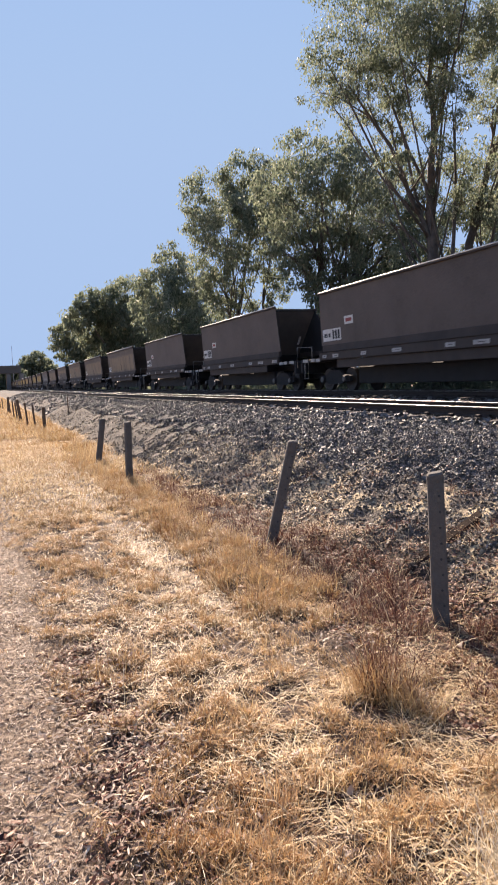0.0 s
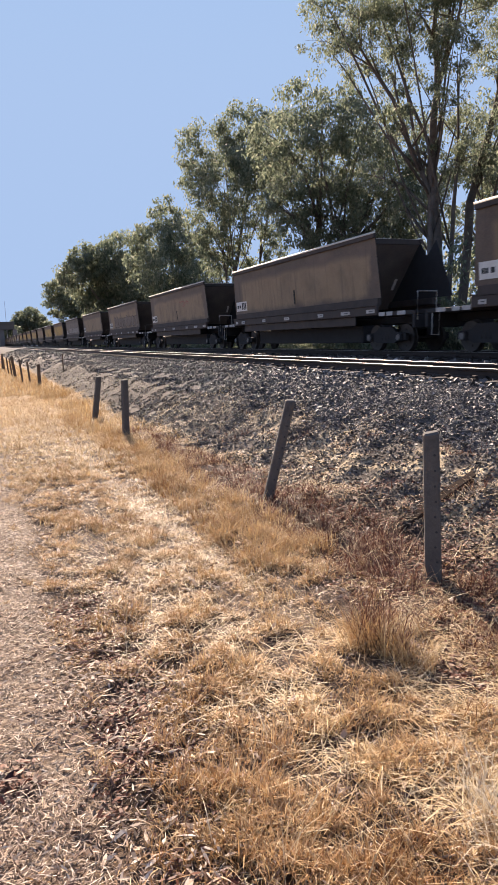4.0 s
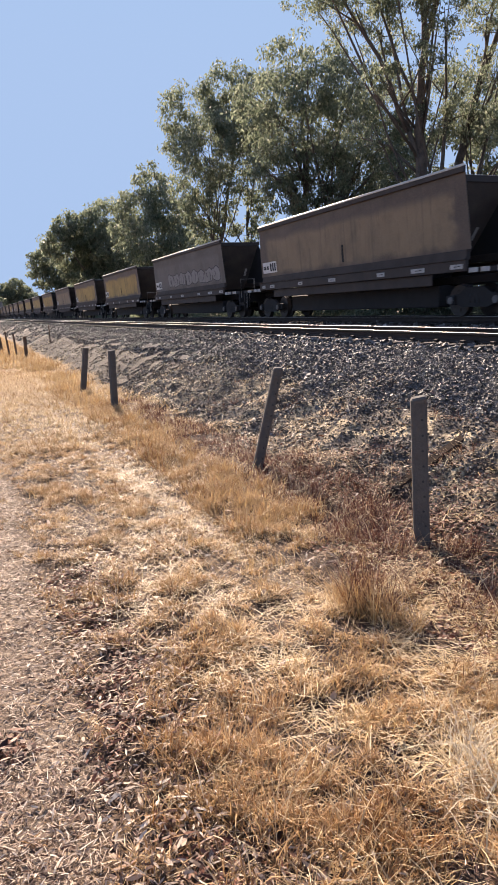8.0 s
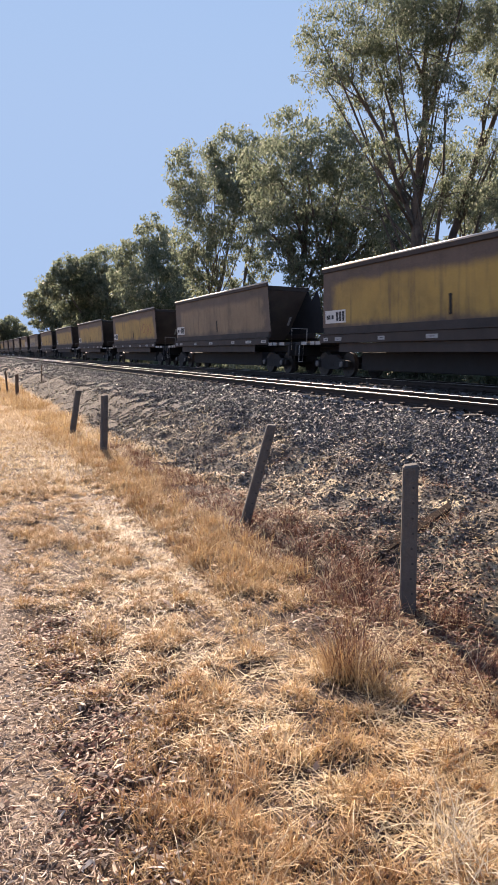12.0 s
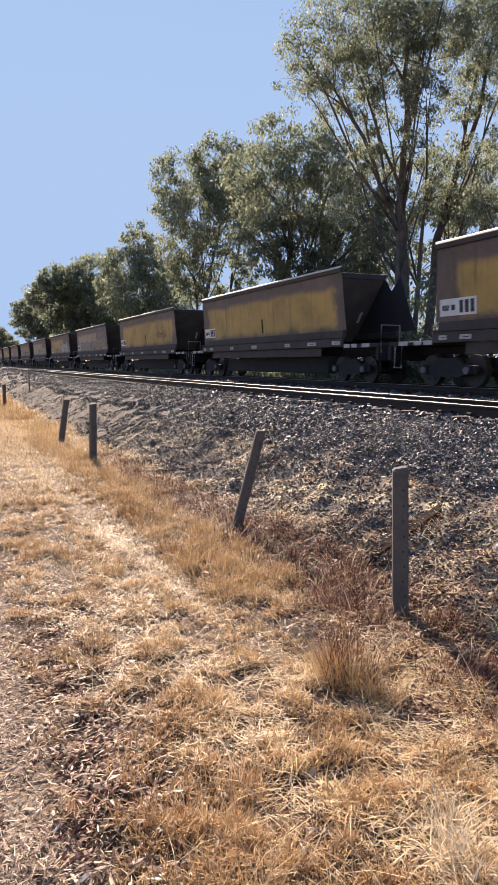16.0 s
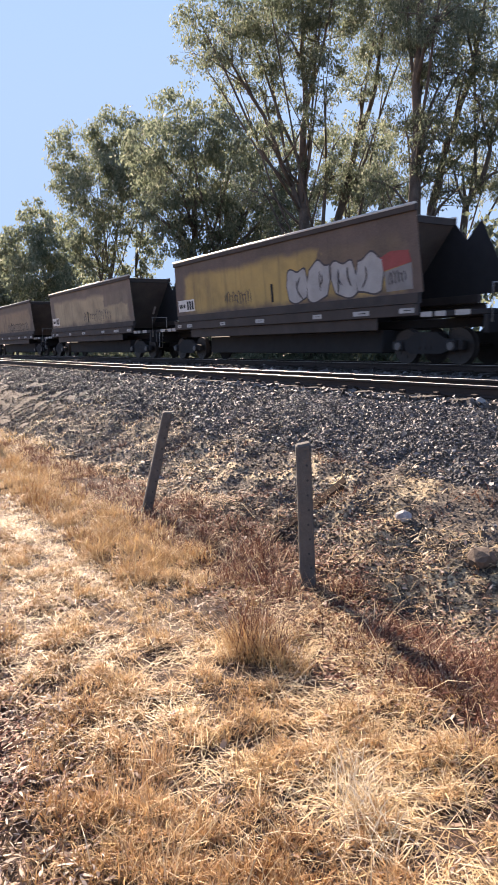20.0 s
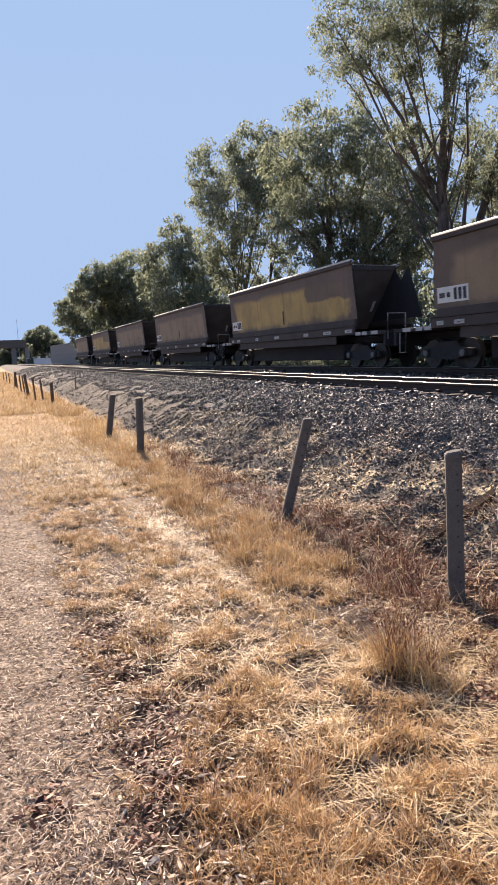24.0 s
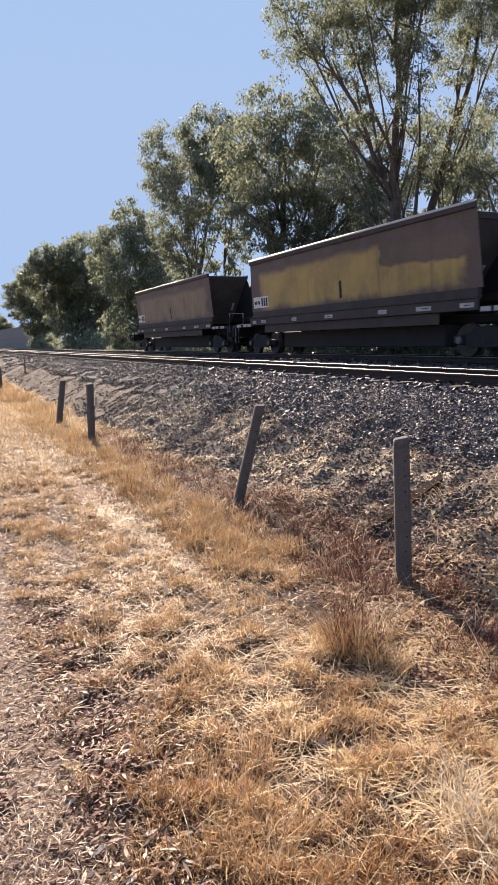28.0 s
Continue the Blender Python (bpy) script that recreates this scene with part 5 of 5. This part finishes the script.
def growth(x, y):
    """Where grass stands: little on the wheel track and the foot path, in tussocks between, thick farther off."""
    edge = 0.19 + 0.26 * (vnoise(x, y, 0.6) - 0.5)
    track = np.maximum(smooth01(x, edge - 0.06, edge + 0.1), 0.55 * smooth01(y, 6, 10))
    litter = 1 - 0.75 * np.exp(-((x - 0.36) / 0.15) ** 2) * (1 - smooth01(y, 2.6, 3.4))
    far = smooth01(y, 6, 12)
    stand = np.maximum(smooth01(hummocks(x, y), 0.485, 0.57), 0.85 * far)
    return np.clip(0.02 + track * litter * (1 - 0.8 * on_path(x, y)) * stand, 0, 1) * (1 - 0.8 * smooth01(x, 1.95, 2.4) * (1 - far))


def mats(x, y):
    """Where dead straw lies flattened: on the foot path, in hollows and over the open verge near by."""
    f = 0.55 * vnoise(x + 3, y + 5, 0.4) + 0.45 * vnoise(x, y + 2, 0.15)
    open_verge = smooth01(x, 0.75, 1.1) * (1 - smooth01(y, 2.6, 3.6))
    return np.clip(0.04 + smooth01(f, 0.47, 0.58) * (0.4 + 0.6 * open_verge) + 0.4 * on_path(x, y), 0, 1) * (1 - 0.7 * smooth01(y, 5, 9)) * smooth01(x, 0.2, 0.5) * (1 - 0.6 * smooth01(x, 1.95, 2.45))


x, y = patchy(120000, (-0.2, 3.2), (1.0, 9), growth, 1.3)
blades("grass", x, y, RNG.uniform(0.02, 0.075, len(x)) * (0.35 + 1.1 * smooth01(hummocks(x, y), 0.42, 0.7)), 0.0046, RNG.uniform(0.2, 1.0, len(x)), GOLD, "short golden dry grass in tufts on the verge", 0.7)
x, y = patchy(140000, (0.1, 3.1), (1.0, 12), mats, 1.35)
blades("fallen_straw", x, y, RNG.uniform(0.02, 0.13, len(x)) * (0.4 + 0.7 * smooth01(x, 0.3, 1.0)), 0.0042, RNG.uniform(0.8, 1.08, len(x)), PALE, "pale flattened straw matted on the ground", 0.35)
x, y = patchy(74000, (-0.9, 3.0), (8, 26), growth, 1.4)
blades("grass", x, y, RNG.uniform(0.04, 0.17, len(x)) * (0.4 + 1.0 * vnoise(x, y, 0.4)), 0.010, RNG.uniform(0.1, 1.0, len(x)), STRAW, "dry golden grass along the fence line", 0.7)
x, y = patchy(40000, (-2.5, 2.8), (25, 140), growth, 1.6)
blades("grass", x, y, RNG.uniform(0.12, 0.32, len(x)), 0.028, RNG.uniform(0.0, 0.8, len(x)), STRAW, "pale dry grass stretching into the distance")
x, y = patchy(16000, (2.8, 4.9), (1.8, 14), lambda a, b: smooth01(vnoise(a + 2, b, 0.5), 0.45, 0.75) * (1 - 0.6 * smooth01(a, 3.6, 4.9)), 1.3)
blades("fallen_straw", x, y, RNG.uniform(0.05, 0.2, len(x)), 0.0055, RNG.uniform(0.6, 1.05, len(x)), PALE, "pale straw lodged between the stones of the bank", 0.3)
x, y = patchy(3600, (0.5, 3.2), (1.2, 7), lambda a, b: 0.25 + 0.75 * smooth01(vnoise(a, b + 4, 0.5), 0.4, 0.7), 1.25)
blades("dry_stalks", x, y, RNG.uniform(0.14, 0.36, len(x)), 0.0036, RNG.uniform(0.4, 0.98, len(x)), PALE, "long pale broken grass stalks over the verge", 0.25)


x, y = patchy(52000, (-0.2, 2.6), (-4.5, 1.15), lambda a, b: 0.1 + 0.9 * growth(a, b), 1.0)
blades("grass", x, y, RNG.uniform(0.03, 0.12, len(x)), 0.008, RNG.uniform(0.1, 1.0, len(x)), STRAW, "thin dry grass on the open verge", 0.6)
x, y = patchy(9000, (-3.5, 3.2), (-4.5, 1.15), lambda a, b: 0.7 + 0 * a, 1.0)
blades("fallen_straw", x, y, RNG.uniform(0.03, 0.12, len(x)), 0.007, RNG.uniform(0.8, 1.1, len(x)), PALE, "loose straw over the open verge", 0.3)
x, y = patchy(6000, (-4.0, -0.4), (1.0, 16), lambda a, b: 0.5 + 0 * a, 1.0)
blades("fallen_straw", x, y, RNG.uniform(0.03, 0.12, len(x)), 0.006, RNG.uniform(0.7, 1.05, len(x)), PALE, "straw bits strewn over the dusty wheel track", 0.3)
x, y = patchy(18000, (-0.4, 0.62), (1.2, 8), lambda a, b: (0.35 + 0.65 * smooth01(vnoise(a + 4, b + 1, 0.18), 0.35, 0.6)) * (1 - 0.85 * smooth01(a, 0.18, 0.34)), 1.45)
blades("fallen_straw", x, y, RNG.uniform(0.02, 0.075, len(x)), 0.0034, RNG.uniform(0.85, 1.1, len(x)), CHIP, "shredded straw and bark strips over the wheel track", 0.3)


def tufts(name, places, per, spread, height, mat, label, width=0.004, lie=0.35):
    xs, ys, hs = [], [], []
    for cx, cy, s in places:
        k = int(per * s)
        xs.append(RNG.normal(cx, spread * s, k))
        ys.append(RNG.normal(cy, spread * s, k))
        hs.append(height * s * RNG.uniform(0.45, 1.15, k))
    x, y, h = np.concatenate(xs), np.concatenate(ys), np.concatenate(hs)
    return blades(name, x, y, h, width, RNG.uniform(0.0, lie, len(x)), mat, label, 0.45)


tufts("grass_clump", [(1.76, 2.92, 0.9), (1.80, 2.84, 1.0), (1.84, 2.74, 0.7), (1.72, 2.86, 0.8)], 75, 0.04, 0.5, WEED, "tall red-brown seed stalks rising from a grass clump", 0.003, 0.25)
tufts("grass_clump", [(1.68, 2.86, 0.9), (1.75, 2.78, 0.9), (1.80, 2.66, 0.7), (1.72, 2.98, 0.8), (1.86, 2.56, 0.5)], 170, 0.045, 0.37, ORANGE, "tall dry orange grass clump beside the path", 0.0032, 0.45)
fence_line = [(float(RNG.uniform(2.12, 2.85)), float(1.7 + 11 * RNG.uniform() ** 1.4), float(RNG.uniform(0.4, 1.05))) for _ in range(330)]
tufts("weeds", fence_line, 62, 0.07, 0.2, WEED, "reddish brown dead weeds along the fence", 0.0046, 0.8)
tufts("weeds", [(float(RNG.uniform(2.6, 4.4)), float(1.8 + 9 * RNG.uniform() ** 1.3), float(RNG.uniform(0.3, 0.8))) for _ in range(60)], 45, 0.10, 0.2, WEED, "sparse dead weeds on the stony bank", 0.005, 0.9)
tufts("weeds", [(float(RNG.uniform(1.7, 2.7)), float(12 + 26 * RNG.uniform()), 1.0) for _ in range(60)], 90, 0.2, 0.32, STRAW, "taller dry grass along the distant fence", 0.012)
orange = [(float(RNG.uniform(0.45, 2.1)), float(1.35 + 5.0 * RNG.uniform() ** 1.4), float(RNG.uniform(0.5, 1.0))) for _ in range(220)]
orange = [p for p in orange if hummocks(p[0], p[1]) > 0.47 and on_path(np.array(p[0]), np.array(p[1])) < 0.4]
golden = [(float(RNG.uniform(0.5, 0.98)), float(RNG.uniform(1.35, 2.6)), float(RNG.uniform(0.6, 1.1))) for _ in range(46)]
tufts("grass", golden, 60, 0.04, 0.15, GOLD, "upright golden stalks of dry grass beside the litter", 0.0042, 0.4)
tufts("grass", orange, 85, 0.055, 0.14, ORANGE, "upright orange dry grass tufts on the verge", 0.005, 0.6)


tufts("straw_clump", [(1.45, 1.66, 1.0), (1.50, 1.76, 0.9), (1.39, 1.56, 0.9), (1.33, 1.46, 0.7)], 110, 0.06, 0.24, BLEACHED, "bleached pale straw clump on the verge", 0.0045, 1.0)
fringe = [(float(RNG.uniform(1.6, 2.25)), float(4.3 + 12 * RNG.uniform() ** 1.3), float(RNG.uniform(0.5, 1.15))) for _ in range(330)]
tufts("grass", fringe, 60, 0.06, 0.21, ORANGE, "orange dry grass fringe between path and fence", 0.006, 0.7)
tx, ty = patchy(4200, (0.0, 2.4), (1.25, 9), growth, 1.35)
small = [(float(a), float(b), float(RNG.uniform(0.5, 1.2))) for a, b in zip(tx, ty)]
tufts("grass", small[::2], 26, 0.022, 0.085, GOLD, "small golden tufts of dry grass on the verge", 0.0048, 0.75)
tufts("grass", small[1::2], 26, 0.024, 0.08, ORANGE, "small orange tufts of dry grass on the verge", 0.0048, 0.75)


def leaf_litter(name, n, xr, yr, ln, label, fn, power=1.4, mat=None, slim=1.0):
    """Fallen gum leaves: long, curled, lying at odd angles."""
    x, y = patchy(n, xr, yr, fn, power)
    n = len(x)
    z = ground_z(x, y) + RNG.uniform(0.004, 0.035, n)
    a, tip, roll = RNG.uniform(0, 2 * math.pi, n), RNG.normal(0, 0.22, n), RNG.normal(0, 0.5, n)
    d = np.stack([np.cos(a) * np.cos(tip), np.sin(a) * np.cos(tip), np.sin(tip)], -1)
    s = np.stack([-np.sin(a) * np.cos(roll), np.cos(a) * np.cos(roll), np.sin(roll)], -1)
    up = np.cross(d, s)
    L = (ln * RNG.uniform(0.55, 1.3, n))[:, None]
    W = L * slim * RNG.uniform(0.09, 0.17, (n, 1))
    curl = L * RNG.uniform(-0.12, 0.22, (n, 1))
    p = np.stack([x, y, z], -1)
    rows = [p - d * L / 2, p - d * L / 5 + s * W + up * curl * 0.5, p - d * L / 5 - s * W + up * curl * 0.5, p + d * L / 5 + s * W * 0.9 + up * curl * 0.4, p + d * L / 5 - s * W * 0.9 + up * curl * 0.4, p + d * L / 2 - up * curl * 0.3]
    v = np.stack(rows, 1).reshape(-1, 3)
    i = 6 * np.arange(n)[:, None]
    f = np.concatenate([i + np.array(t) for t in ([0, 1, 2], [1, 3, 4], [1, 4, 2], [3, 5, 4])])
    return tagged(from_arrays(name, v, f, mat or LITTER), label, "leaves", "", "stuff")


leaf_litter("leaf_litter", 68000, (-0.5, 0.6), (1.1, 10), 0.031, "pale straw bits and leaf strips on the wheel track", lambda a, b: np.clip(1.25 - 3.4 * np.maximum(a, 0), 0.04, 1) * (0.35 + 0.65 * smooth01(vnoise(a, b, 0.2), 0.3, 0.6)), 1.55, CHIP, 0.5)
leaf_litter("leaf_litter", 15000, (0.1, 0.9), (1.1, 4.2), 0.037, "red-brown fallen leaves heaped beside the wheel track", lambda a, b: np.exp(-((a - 0.42) / 0.15) ** 2) * smooth01(vnoise(a + 1, b + 3, 0.2), 0.2, 0.4), 1.1, RED_LEAF, 0.85)
leaf_litter("leaf_litter", 900, (-0.16, 0.14), (2.2, 2.65), 0.05, "small heap of red-brown leaves on the wheel track", lambda a, b: np.exp(-((a + 0.02) / 0.06) ** 2 - ((b - 2.42) / 0.07) ** 2), 1.0, RED_LEAF, 1.2)
leaf_litter("leaf_litter", 2600, (0.0, 1.1), (1.1, 3.6), 0.055, "pale curled gum leaves among brown litter", lambda a, b: np.exp(-((a - 0.45) / 0.25) ** 2), 1.1, CHIP, 0.7)
leaf_litter("leaf_litter", 20000, (1.9, 3.0), (1.6, 7.5), 0.03, "reddish leaf bits among the dead weeds", lambda a, b: 0.2 + 0.8 * smooth01(vnoise(a, b + 8, 0.3), 0.4, 0.6), 1.2, RED_LEAF, 1.2)
leaf_litter("leaf_litter", 30000, (0.3, 2.3), (1.2, 6), 0.022, "fine dry chaff between the tussocks", lambda a, b: 0.35 + 0.65 * smooth01(hummocks(a, b), 0.55, 0.42), 1.3, LITTER, 0.6)
leaf_litter("leaf_litter", 14000, (0.2, 3.4), (1.2, 8), 0.04, "scattered dry gum leaves in the grass", lambda a, b: 0.15 + 0.85 * smooth01(vnoise(a + 5, b, 0.5), 0.45, 0.7))
leaf_litter("leaf_litter", 8000, (0.8, 2.0), (3.0, 12), 0.03, "trodden straw bits on the foot path", on_path, 1.2, CHIP, 0.5)
leaf_litter("bark_strips", 160, (0.0, 3.0), (1.2, 6), 0.08, "pale curled strips of bark on the verge", lambda a, b: 0.7 + 0 * a, 1.2, CHIP)
leaf_litter("leaf_litter", 1500, (2.6, 5.0), (2, 9), 0.06, "dry leaves and bark on the stony bank", lambda a, b: 0.7 + 0 * a)
leaf_litter("leaf_litter", 6000, (2.6, 3.6), (1.7, 5.5), 0.026, "brown leaf bits among the crumbs of the lower bank", lambda a, b: 0.2 + 0.8 * smooth01(vnoise(a, b + 2, 0.35), 0.4, 0.6), 1.1, RED_LEAF, 1.1)


def twig(x, y, ln, ang, r, seed):
    rd = random.Random(seed)
    pts = []
    for k in range(6):
        q = (k / 5 - 0.5) * ln
        px, py = x + q * math.cos(ang) + rd.uniform(-1, 1) * 0.03 * ln, y + q * math.sin(ang) + rd.uniform(-1, 1) * 0.03 * ln
        pts.append((px, py, float(ground_z(px, py)) + r + rd.uniform(0.0, 0.02)))
    o = part("twig", tube(pts, [r, r, 0.9 * r, 0.8 * r, 0.65 * r, 0.4 * r], 6), TWIG)
    tagged(o, "thin dead twig lying on the dry grass", "twig", "twigs on the verge")


twig(1.25, 2.19, 0.16, 0.2, 0.006, 1)
for k in range(34):
    tx, ty = float(RNG.uniform(-0.2, 3.3)), float(1.4 + 6 * RNG.uniform() ** 1.3)
    twig(tx, ty, float(RNG.uniform(0.1, 0.38)), float(RNG.uniform(0, 3.1)), float(RNG.uniform(0.002, 0.005)), 50 + k)


# ---- the train moves ----
def tail(t):
    """Trailing corner of the last wagon along the line at t seconds."""
    return 461.06 - 13.966 * t - 0.0486 * t * t + 0.00054 * t ** 3


def motions():
    for w, lead in TRAIN:
        walk(w, [(t, pose(TRACK_FAR, tail(t) - lead, HEAD)) for t in range(0, 29, 2)])
        near = [k / 30 for k in range(0, 841) if -2 < tail(k / 30) - lead < 48]
        if not near:
            continue
        start = tail(near[0])
        turns = [(t, math.degrees((start - tail(t)) / 0.43)) for t in near]
        if near[0] > 0:
            turns.insert(0, (0.0, turns[0][1]))
        if near[-1] < 28:
            turns.append((28.0, turns[-1][1]))
        for c in w.children_recursive:
            if c.name.startswith("wheelset"):
                x, y, z = c.location
                walk(c, [(t, pose(x, y, z, a)) for t, a in turns])


motions()
